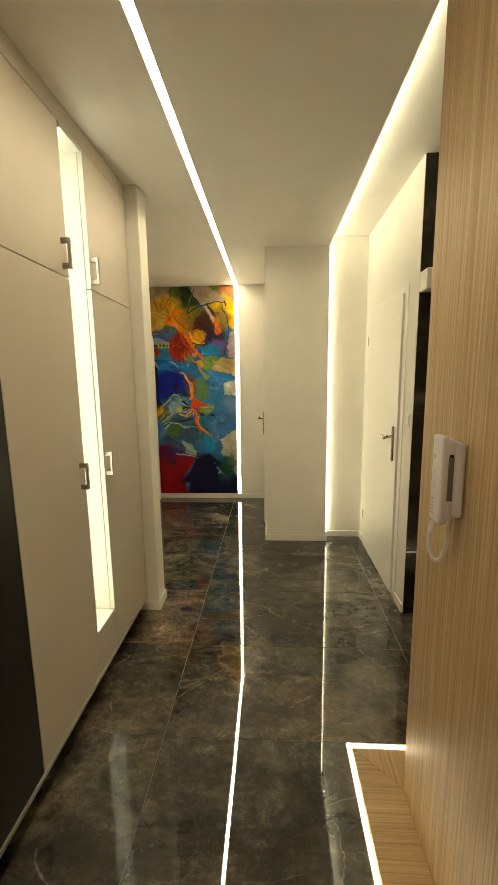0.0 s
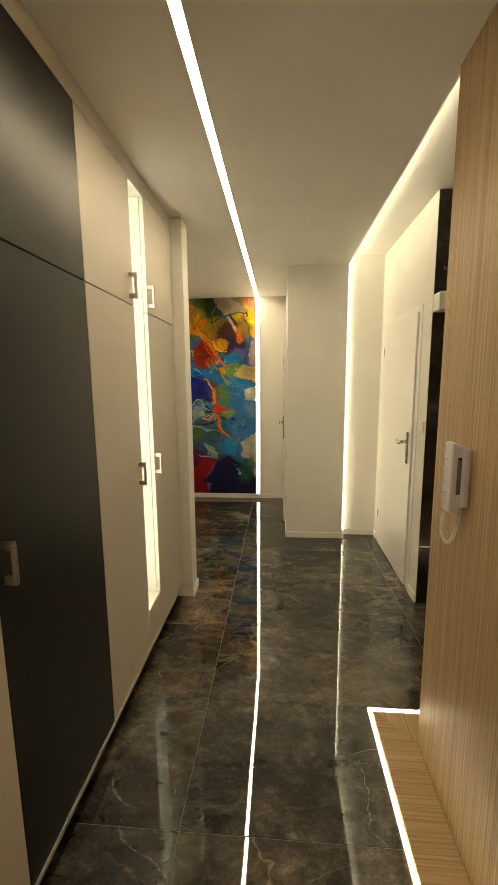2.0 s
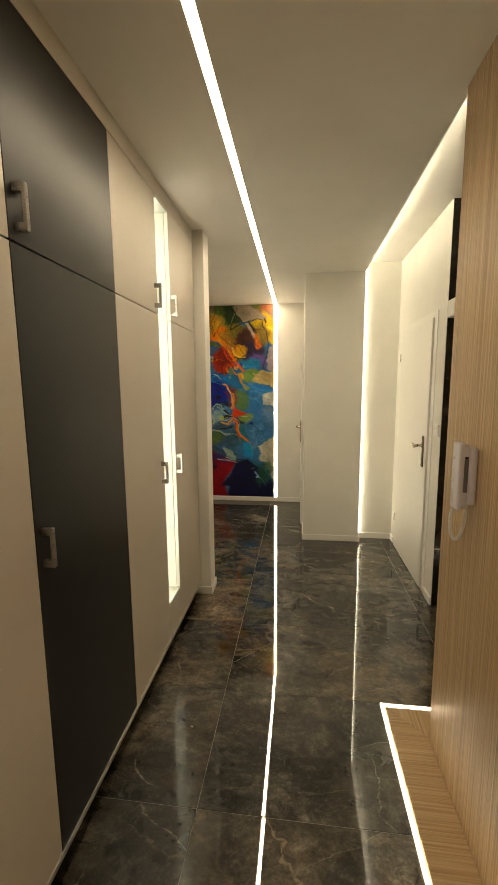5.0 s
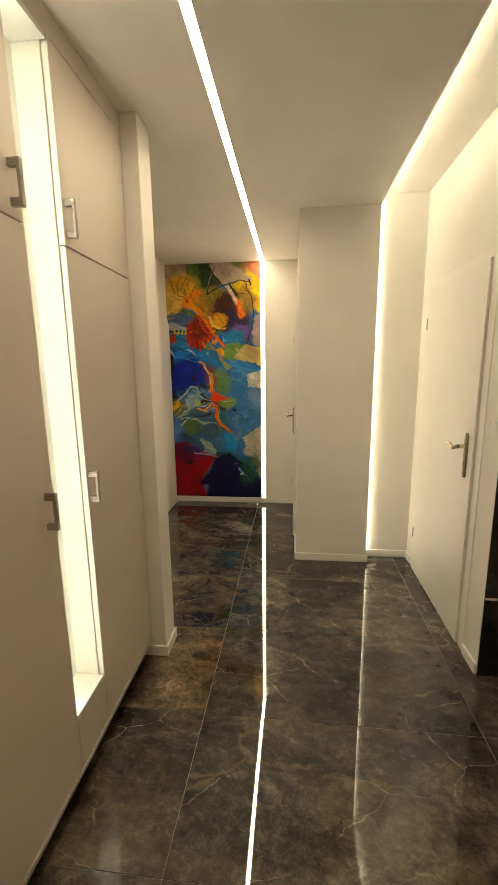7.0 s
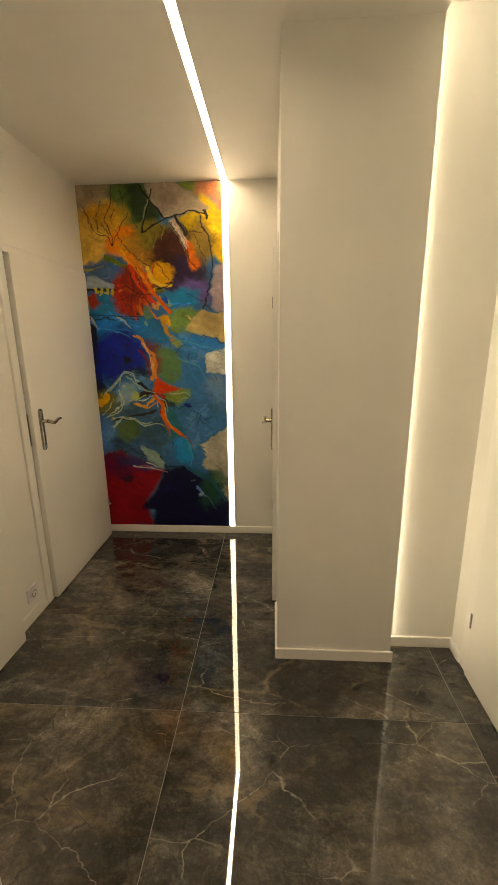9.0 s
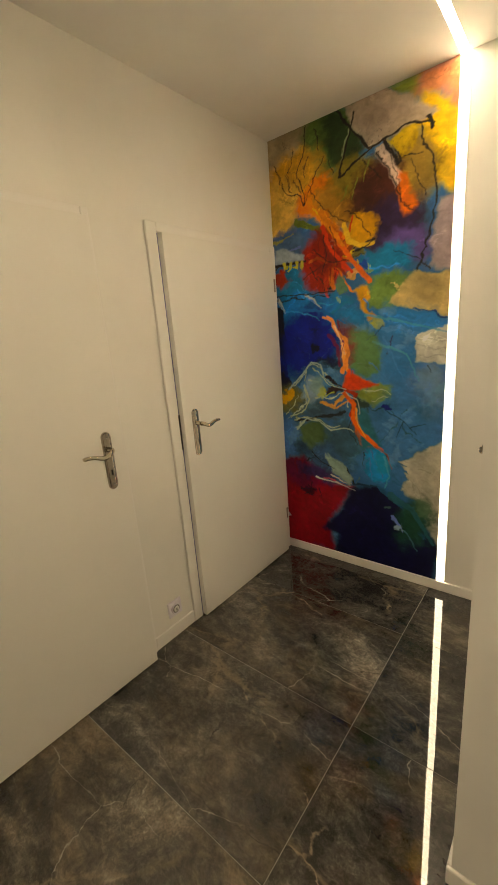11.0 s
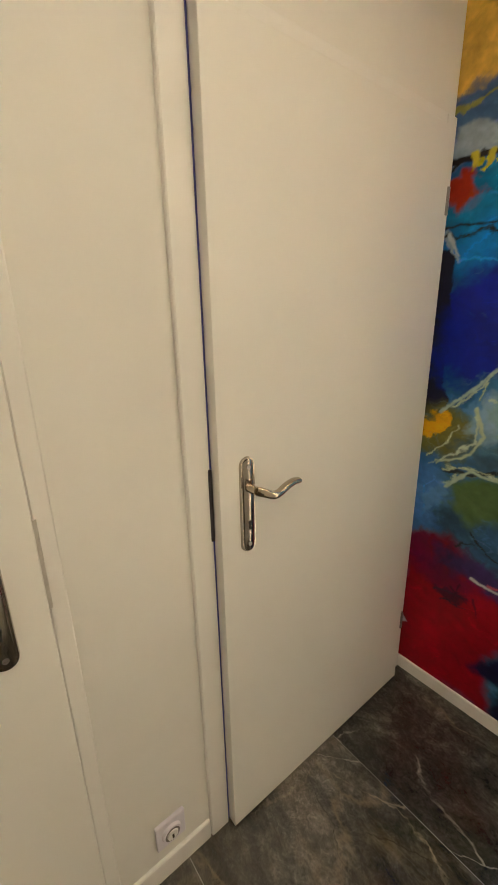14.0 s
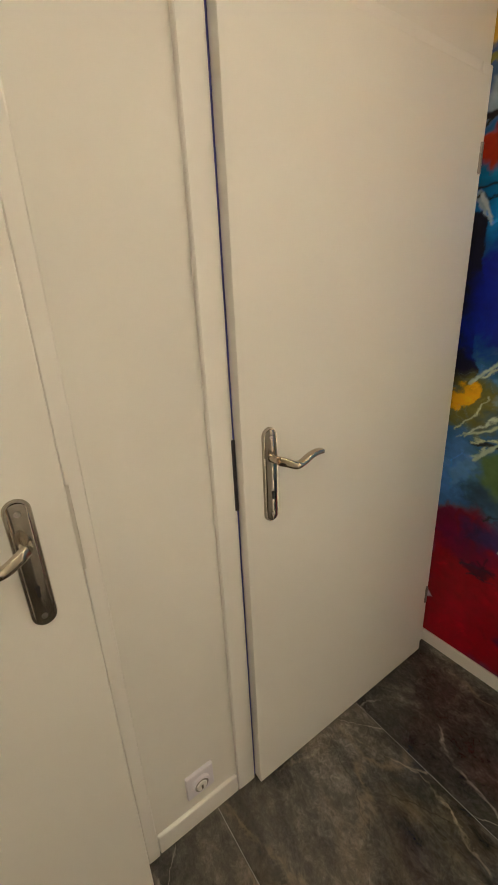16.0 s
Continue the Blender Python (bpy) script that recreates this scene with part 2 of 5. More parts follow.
def sweep(bm, path, section, closed=True):
    """Carry a section, a function of the way along giving points in (side, up), along points with frames."""
    rings = []
    for i, p in enumerate(path):
        a, b = path[max(0, i - 1)], path[min(len(path) - 1, i + 1)]
        d = (b - a).normalized()
        side = d.cross(Vector((0, 0, 1)))
        side = side.normalized() if side.length > 1e-4 else Vector((1, 0, 0))
        up = side.cross(d).normalized()
        rings.append([bm.verts.new(p + side * s + up * u) for s, u in section(i / (len(path) - 1))])
    for r0, r1 in zip(rings, rings[1:]):
        for i in range(len(r0)):
            bm.faces.new((r0[i], r0[(i + 1) % len(r0)], r1[(i + 1) % len(r1)], r1[i]))
    bm.faces.new(rings[0][::-1])
    bm.faces.new(rings[-1])
    return bm


def spline(points, n):
    """A smooth way through points (Catmull-Rom)."""
    pts = [Vector(p) for p in points]
    pts = [2 * pts[0] - pts[1], *pts, 2 * pts[-1] - pts[-2]]
    out = []
    for i in range(1, len(pts) - 2):
        a, b, c, d = pts[i - 1:i + 3]
        for k in range(n):
            t = k / n
            out.append(0.5 * (2 * b + (c - a) * t + (2 * a - 5 * b + 4 * c - d) * t * t + (3 * b - a - 3 * c + d) * t ** 3))
    out.append(pts[-2])
    return out


def oval(w, h, n=10):
    return [(w * math.cos(2 * math.pi * i / n), h * math.sin(2 * math.pi * i / n)) for i in range(n)]


def side(origin, out):
    """The frame of a wall: local x along it, y out of it, z up."""
    n = Vector(out)
    u = n.cross(Vector((0, 0, 1)))
    m = Matrix.Identity(4)
    for i in range(3):
        m[i][0], m[i][1], m[i][2], m[i][3] = u[i], n[i], (0, 0, 1)[i], origin[i]
    return m


# ---- levels and lines of the plan ----
CEILING, UPPER = 2.62, 2.720
LINE_END = -2.45                  # unseen end of the ceiling light line, set to balance brightness nearby
WEST, EAST, NORTH, SOUTH = -0.987, 1.318, 2.875, -3.6
FRONT = -0.361                    # face of the wardrobe
COVE = 0.975                      # edge of the lowered ceiling
PANEL, PANEL_END = 0.957, -0.787  # the oak panel beside the entrance
BASE = 0.06                       # height of the baseboards
BAY, RECESS = 1.522, 1.634        # faces of the projection and of the wall behind it
PASS = 0.420                      # wall of the passage
STONE = 0.355                     # face of the black stone
COL_E, COL_S, COL_N = -0.287, 0.348, 0.497
L0, L1 = 0.037, 0.079             # the light line down the end wall


def pierced(name, x0, x1, y0, y1, top, holes, mat=WALL, label=""):
    """A wall along y with door holes (start, end, height)."""
    bm = bmesh.new()
    at = y0
    for a, b, h in holes:
        box(bm, x0, x1, at, a, 0, top)
        box(bm, x0, x1, a, b, h, top)
        at = b
    box(bm, x0, x1, at, y1, 0, top)
    bmesh.ops.remove_doubles(bm, verts=bm.verts, dist=1e-5)
    return tagged(part(name, bm, mat), label, "wall", kind="structure")


def solid(name, bm, mat, label, category, kind="structure"):
    return tagged(part(name, bm, mat), label, category, kind=kind)


# ---- walls and ceilings ----
pierced("wall_west", WEST - 0.14, WEST, 0.50, NORTH + 0.14, CEILING + 0.1, [(0.74, 1.53, 1.99), (1.965, 2.775, 1.99)], label="white painted wall with two white doors in it")
solid("wall_north", box(box(cube(WEST, L0, NORTH, NORTH + 0.14, 0, CEILING + 0.1), L1, PASS, NORTH, NORTH + 0.14, 0, CEILING + 0.1), L0, L1, NORTH + 0.012, NORTH + 0.14, 0, CEILING + 0.1), WALL, "white painted end wall carrying a colourful mural", "wall")
pierced("wall_passage", PASS, 0.52, BAY, NORTH + 0.14, CEILING + 0.1, [(2.0, 2.76, 1.99)], label="white painted wall with one white door")
solid("wall_projection", cube(0.52, COVE, BAY, RECESS, 0, UPPER), WALL, "white painted projection with a lit edge", "wall")
solid("wall_niche", cube(0.52, EAST, RECESS, 1.80, 0, UPPER), WALL, "white painted wall washed by a hidden light", "wall")
pierced("wall_east", EAST, EAST + 0.12, STONE + 0.005, 1.80, UPPER, [(0.62, 1.42, 2.02)], label="white painted wall with a white door")
solid("column", cube(-1.0, COL_E, COL_S, COL_N, 0, CEILING, 0.003), WALL, "white painted wall end beside the wardrobe", "column")
solid("wall_south", cube(-1.14, 1.1, SOUTH - 0.12, SOUTH, 0, UPPER), WALL, "plain white painted wall", "wall")
solid("wall_wardrobe_back", cube(-1.14, -1.0, SOUTH, 0.50, 0, CEILING + 0.1), WALL, "plain white wall behind the wardrobe", "wall")
solid("wall_far_east", cube(2.4, 2.52, PANEL_END, 0.5, 0, UPPER), WALL, "plain white painted wall", "wall")

S0, S1 = 0.0375, 0.0735             # the slot of the ceiling light line
bm = cube(-1.03, S0, SOUTH, BAY, CEILING, UPPER)
box(bm, S1, COVE, SOUTH, BAY, CEILING, UPPER)
box(bm, S0, S1, LINE_END, NORTH + 0.02, CEILING + 0.012, CEILING + 0.1)
box(bm, S0, S1, SOUTH, LINE_END, CEILING, CEILING + 0.1)
box(bm, COVE, PANEL, SOUTH, PANEL_END, CEILING, UPPER)
box(bm, -1.03, S0, BAY, NORTH, CEILING, CEILING + 0.1)
box(bm, S1, PASS, BAY, NORTH, CEILING, CEILING + 0.1)
solid("ceiling", bm, CEIL, "white lowered plaster ceiling with a light line", "ceiling")
solid("ceiling_upper", cube(COVE - 0.1, 2.52, SOUTH, 1.80, UPPER, UPPER + 0.1), CEIL, "white upper ceiling lit from the cove", "ceiling")

# ---- baseboards ----
def baseboard(x0, x1, y0, y1, h=BASE):
    tagged(part("baseboard", cube(x0, x1, y0, y1, 0, h, 0.003), TRIM), "low white lacquered baseboard", "baseboard", kind="structure")


T = 0.012
baseboard(WEST, PASS - T, NORTH - T, NORTH)
baseboard(WEST, WEST + T, 1.612, 1.876, 0.072)
baseboard(PASS - T, COVE + 0.010, BAY - T, BAY)
baseboard(PASS - T, PASS, BAY, 1.886)
baseboard(COVE - 0.03, EAST - T, RECESS - T, RECESS)
baseboard(EAST - T, EAST, STONE + 0.005, 0.516)
baseboard(EAST - T, EAST, 1.526, RECESS)
baseboard(-0.45, COL_E + T, COL_S - T, COL_S)
baseboard(COL_E, COL_E + T, COL_S, COL_N)
baseboard(-0.9, COL_E + T, COL_N, COL_N + T)

# ---- dark stone recess behind the oak panel ----
solid("wall_stone", cube(EAST + 0.003, 2.4, STONE, 0.5, 0, UPPER), BLACK_STONE, "black polished stone cladding", "wall")
solid("trim_stone_joint", cube(EAST + 0.004, 2.4, STONE - 0.004, STONE + 0.0005, 0.420, 0.430), TRIM, "thin white joint strip in black stone", "trim")
solid("beam", cube(EAST - 0.001, 2.4, STONE - 0.114, STONE - 0.001, 1.996, 2.104, 0.003), WALL, "white painted beam across black stone", "beam")

# ---- oak panel and floor inlay ----
solid("wall_oak_panel", cube(PANEL, 2.4, SOUTH, PANEL_END, 0, UPPER, 0.002), OAK_UP, "light oak veneer panel with upright grain", "wall panel")


def wedge(bm, corners, z0, z1):
    lo = [bm.verts.new((x, y, z0)) for x, y in corners]
    hi = [bm.verts.new((x, y, z1)) for x, y in corners]
    bm.faces.new(lo[::-1])
    bm.faces.new(hi)
    for i in range(len(lo)):
        j = (i + 1) % len(lo)
        bm.faces.new((lo[i], lo[j], hi[j], hi[i]))
    return bm


inlay = tagged(empty("floor_inlay", pose(0.79, -0.62, 0)), "oak boards mitred round the panel, edged by light", "floor inlay")
part("front_board", wedge(bmesh.new(), [(0.012, -0.012), (0.172, -0.170), (0.172, -2.9), (0.012, -2.9)], -0.01, 0.004), OAK_X, inlay)
part("end_board", wedge(bmesh.new(), [(0.014, -0.010), (1.0, -0.010), (1.0, -0.169), (0.173, -0.169)], -0.01, 0.004), OAK_Y, inlay)

# ---- light lines ----
def light_line(name, bm, strength, label, colour=LED):
    return tagged(part(name, bm, glow(name, strength, colour)), label, "light strip", group="light strips")


light_line("ceiling_light_strip", cube(S0 + 0.0005, S1 - 0.0005, LINE_END, NORTH, CEILING + 0.008, CEILING + 0.0118), LED_CEILING, "warm white light line recessed in the ceiling")
light_line("wall_light_strip", cube(L0 + 0.0005, L1 - 0.0005, NORTH + 0.006, NORTH + 0.0118, BASE, CEILING - 0.004), LED_END, "warm white light line down the end wall")
light_line("cove_light_strip", cube(COVE - 0.002, COVE + 0.001, PANEL_END, BAY, UPPER - 0.042, UPPER - 0.030), LED_COVE, "hidden warm light tape in the ceiling cove", LED_HIDDEN)
light_line("edge_light_strip", cube(COVE - 0.002, COVE + 0.021, RECESS - 0.018, RECESS - 0.001, BASE, CEILING + 0.05), LED_VERTICAL, "hidden warm light tape behind the wall edge", LED_HIDDEN)
bm = cube(0.782, 0.795, SOUTH + 0.1, -0.607, -0.004, 0.005)
box(bm, 0.795, 1.8, -0.622, -0.609, -0.004, 0.005)
light_line("floor_light_strip", bm, LED_FLOOR, "white light line set in the floor round oak boards")


# ---- wardrobe ----
def handle(parent, y, z0, z1, mat=STEEL_DULL):
    bm = bmesh.new()
    for z in (z0, z1 - 0.022):
        box(bm, FRONT, FRONT + 0.036, y - 0.007, y + 0.007, z, z + 0.022, 0.0015)
    box(bm, FRONT + 0.026, FRONT + 0.0365, y - 0.0075, y + 0.0075, z0 - 0.001, z1 + 0.001, 0.002)
    return part("handle", bm, mat, parent, "square satin steel bow handle")


def wardrobe_unit(y0, y1, mat, label, grip=None):
    """A tall unit with a small upper and a large lower door; grip: where the handles sit along y."""
    unit = tagged(empty("wardrobe_unit", pose(0, 0, 0)), label, "wardrobe", "wardrobe row")
    part("carcass", cube(-0.97, FRONT - 0.021, y0 + 0.001, y1 - 0.001, 0.115, 2.545), GREIGE, unit)
    part("plinth", cube(-0.95, FRONT - 0.05, y0, y1, 0, 0.115), PLINTH, unit, "recessed black plinth")
    low = part("lower_door", cube(FRONT - 0.019, FRONT, y0 + 0.0012, y1 - 0.0012, 0.115, 1.9405, 0.0012), mat, unit)
    top = part("upper_door", cube(FRONT - 0.019, FRONT, y0 + 0.0012, y1 - 0.0012, 1.9455, 2.536, 0.0012), mat, unit)
    part("edge_strip", cube(FRONT - 0.019, FRONT + 0.004, y0, y1, 0.097, 0.1142), HINGE, unit, "pale metal strip under the doors")
    if grip is not None:
        handle(low, grip, 1.056, 1.173)
        handle(top, grip, 1.970, 2.088)
    return unit


wardrobe_unit(-0.180, 0.338, GREIGE, "tall warm grey wardrobe unit with two handled doors", -0.163)
wardrobe_unit(-0.880, -0.386, GREIGE, "tall warm grey wardrobe unit beside the lit niche", -0.430)
wardrobe_unit(-1.470, -0.880, BLACK, "tall soft black wardrobe unit with steel handles", -1.440)
wardrobe_unit(-2.070, -1.470, GREIGE, "tall plain warm grey wardrobe unit")
wardrobe_unit(-2.670, -2.070, GREIGE, "tall plain warm grey wardrobe unit")
wardrobe_unit(SOUTH, -2.670, GREIGE, "wide plain warm grey wardrobe unit")
solid("trim_wardrobe_top", cube(-0.95, FRONT - 0.003, SOUTH, COL_S, 2.541, CEILING), GREIGE, "warm grey filler strip under the ceiling", "trim")
# Dark strip stands in for the shadow between wardrobe end and column.
solid("painted_shade_wardrobe_end", cube(-0.95, FRONT - 0.024, 0.339, COL_S, 0, 2.541), GAP, "dark strip painted as the shadow gap between wardrobe and column", "trim")

niche = tagged(empty("lit_niche", pose(0, 0, 0)), "tall white display niche glowing from inside", "niche", "wardrobe row")
N0, N1, ND = -0.384, -0.182, FRONT - 0.115
part("back", cube(ND - 0.012, ND, N0, N1, 0.32, 2.537), NICHE, niche)
part("jamb", cube(ND, FRONT - 0.0215, N1 - 0.006, N1, 0.333, 2.537, 0.001), NICHE, niche)
part("edge_band", cube(FRONT - 0.019, FRONT + 0.0004, N1 - 0.0012, N1 + 0.0022, 0.335, 1.9405), NICHE, niche, "pale door edge lit from the niche")
part("edge_band", cube(FRONT - 0.019, FRONT + 0.0004, N1 - 0.0012, N1 + 0.0022, 1.9455, 2.536), NICHE, niche, "pale door edge lit from the niche")
part("jamb", cube(ND, FRONT - 0.02, N0, N0 + 0.016, 0.333, 2.537, 0.001), NICHE, niche)
part("head", cube(ND, FRONT, N0 + 0.016, N1 - 0.006, 2.519, 2.537, 0.001), NICHE, niche)
part("bottom", cube(ND, FRONT, N0 + 0.002, N1 - 0.006, 0.318, 0.333, 0.001), NICHE, niche)
part("edge_strip", cube(FRONT - 0.019, FRONT + 0.004, N0 - 0.002, N1 + 0.0005, 0.097, 0.1142), HINGE, niche, "pale metal strip under the doors")
part("apron", cube(FRONT - 0.019, FRONT, N0, N1, 0.115, 0.316, 0.001), GREIGE, niche, "warm grey panel under the niche")
part("plinth", cube(-0.95, FRONT - 0.05, N0, N1, 0, 0.115), PLINTH, niche, "recessed black plinth")
part("light_tape", cube(FRONT - 0.036, FRONT - 0.022, N0 + 0.016, N0 + 0.020, 0.340, 2.512), glow("niche light tape", LED_NICHE, (1.0, 0.90, 0.68)), niche, "warm white light tape")


# ---- doors ----
def lever_set(parent, u, turn, y, drop=0.021):
    """A long plate with a waved lever on a leaf's face at depth y; turn: the way the lever points along u."""
    bm = bmesh.new()
    n, w, z0, z1 = 10, 0.0215, 0.965 - drop, 1.212 - drop
    rim = [(u + w * math.cos(math.pi * i / n), z1 - w + w * math.sin(math.pi * i / n)) for i in range(n + 1)]
    rim += [(u - w * math.cos(math.pi * i / n), z0 + w - w * math.sin(math.pi * i / n)) for i in range(n + 1)]
    back = [bm.verts.new((p, y, q)) for p, q in rim]
    face = [bm.verts.new((u + (p - u) * 0.92, y + 0.006, 1.0885 - drop + (q - 1.0885 + drop) * 0.988)) for p, q in rim]
    bm.faces.new(face)
    bm.faces.new(back[::-1])
    for i in range(len(rim)):
        bm.faces.new((back[i], back[(i + 1) % len(rim)], face[(i + 1) % len(rim)], face[i]))
    # the raised middle is domed across, with round ends
    cols, w, z0, z1 = 10, 0.0165, 0.970 - drop, 1.207 - drop
    grid = []
    for i in range(cols + 1):
        p = -math.cos(math.pi * i / cols)
        end = w * math.sqrt(max(0.0, 1 - p * p))
        out = y + 0.0062 + 0.0042 * math.sqrt(max(0.0, 1 - p * p))
        lo, hi = z0 + w - end, z1 - w + end
        grid.append([bm.verts.new((u + w * p, out - (0.002 if k in (0, 6) else 0), lo + (hi - lo) * k / 6)) for k in range(7)])
    for c0, c1 in zip(grid, grid[1:]):
        for k in range(6):
            bm.faces.new((c0[k], c1[k], c1[k + 1], c0[k + 1]))
    plate = part("handle_plate", bm, STEEL, parent, "brushed nickel long plate", smooth=True)
    bm = bmesh.new()
    for z in (0.988, 1.189):
        disc(bm, pose(u, y + 0.0098, z - drop, -90), 0.0055, 0.0045, 0.002, 14)
    part("screw", bm, STEEL_DULL, plate)
    bm = cube(u - 0.003, u + 0.003, y + 0.0085, y + 0.0110, 1.028 - drop, 1.046 - drop)
    disc(bm, pose(u, y + 0.0085, 1.047 - drop, -90), 0.0048, 0.0048, 0.0025, 14)
    part("keyhole", bm, GAP, plate, "dark keyhole")
    bm = disc(bmesh.new(), pose(u, y + 0.009, 1.138 - drop, -90), 0.0115, 0.0095, 0.030, 20)
    way = spline([(u, y + 0.040, 1.138 - drop), (u + turn * 0.014, y + 0.050, 1.133 - drop), (u + turn * 0.038, y + 0.054, 1.122 - drop),
                  (u + turn * 0.060, y + 0.052, 1.123 - drop), (u + turn * 0.084, y + 0.049, 1.131 - drop), (u + turn * 0.108, y + 0.046, 1.1345 - drop), (u + turn * 0.128, y + 0.045, 1.1335 - drop)], 5)
    sweep(bm, way, lambda t: [(math.copysign(abs(p) ** 0.6, p) * (0.0066 + 0.0040 * t), math.copysign(abs(q) ** 0.6, q) * (0.0112 - 0.0050 * t)) for p, q in oval(1, 1, 16)])
    part("lever", bm, LEVER, parent, "waved nickel lever", smooth=True)


def door(name, m, w, h, proud, latch, label, trims=(0.08, 0.08), hinges=True, ajar=0.0, seal=GAP):
    """A rebated leaf from u = 0 to w on a frame; latch: +1 if the handle sits at the end w, -1 if at 0."""
    d = tagged(empty(name, m), label, "door", kind="structure")
    bm = bmesh.new()
    t = 0.014 if proud > 0.03 else 0.005
    box(bm, -trims[0], -0.004, -0.05, t, 0, h + 0.045, 0.003)
    box(bm, w + 0.004, w + trims[1], -0.05, t, 0, h + 0.045, 0.003)
    box(bm, -0.004, w + 0.004, -0.05, t - 0.001, h + 0.004, h + 0.045, 0.002)
    part("door_frame", bm, TRIM, d)
    leaf = part("leaf", cube(0.0015, w - 0.0015, -0.03, proud, 0.008, h, 0.0022, 2), DOOR, d)
    edge = w if latch > 0 else 0.0
    inner = edge - latch * 0.078
    # Strip in the latch gap; its colour stands in for light and shade there.
    part("seal", cube(edge - 0.003 if latch < 0 else edge - 0.001, edge + 0.001 if latch < 0 else edge + 0.003, -0.045, t - 0.004, 0.01, h), seal, d, "thin strip tinted for the light and shade in the gap")
    lever_set(leaf, inner, -latch, proud)
    if ajar:
        pin = Matrix.Translation((w if latch < 0 else 0, proud, 0))
        leaf.matrix_local = pin @ Matrix.Rotation(radians(ajar) * latch, 4, "Z") @ pin.inverted()
    lo, hi = sorted((edge + latch * 0.0005, edge + latch * 0.0105))
    part("strike_plate", cube(lo, hi, -0.02, t + 0.0015, 0.990, 1.172, 0.001), DARK_STEEL if seal == GAP_BLUE_LIGHT else HINGE, d, "steel strike plate")
    if hinges:
        far = 0.0 if latch > 0 else w
        for z in (0.26, 1.78):
            bm = disc(bmesh.new(), pose(far, proud - 0.002, z), 0.0075, 0.0075, 0.075, 12)
            part("hinge", bm, STEEL_DULL, d, "small steel hinge")
    return d


door("door_1", side((WEST, 1.572, 0), (1, 0, 0)), 0.85, 2.005, 0.040, -1, "white flush door standing slightly ajar with nickel lever", (0.038, 0.05), ajar=1.6, seal=TRIM)
door("door_2", side((WEST, 2.803, 0), (1, 0, 0)), 0.86, 2.005, 0.040, 1, "closed white flush door beside the mural", (0.060, 0.064), seal=GAP_BLUE_LIGHT)
door("door_3", side((EAST, 0.588, 0), (-1, 0, 0)), 0.865, 2.037, 0.016, -1, "closed white flush door beside black stone", (0.070, 0.07))
door("door_4", side((PASS, 1.965, 0), (-1, 0, 0)), 0.83, 2.005, 0.028, -1, "closed white flush door in the passage", (0.075, 0.06))


# ---- mural: an abstract print, painted mark by mark onto a fine grid in centimetres from its top left ----
GW, GH = 325, 825                 # grid points across and down


def value_noise(x, y, seed, octaves=4):
    """Smooth random values about 0, at points x, y, from a lattice of random numbers."""
    r = np.random.RandomState(seed)
    lattice = r.rand(64, 64)
    total, size, norm = np.zeros_like(x), 1.0, 0.0
    for _ in range(octaves):
        i, j = np.floor(x).astype(int), np.floor(y).astype(int)
        fx, fy = x - i, y - j
        fx, fy = fx * fx * (3 - 2 * fx), fy * fy * (3 - 2 * fy)
        a, b = lattice[i % 64, j % 64], lattice[(i + 1) % 64, j % 64]
        c, d = lattice[i % 64, (j + 1) % 64], lattice[(i + 1) % 64, (j + 1) % 64]
        total += size * ((a * (1 - fx) + b * fx) * (1 - fy) + (c * (1 - fx) + d * fx) * fy - 0.5)
        norm += size
        x, y, size = x * 2.03 + 11.7, y * 2.03 + 5.3, size * 0.55
    return total / norm


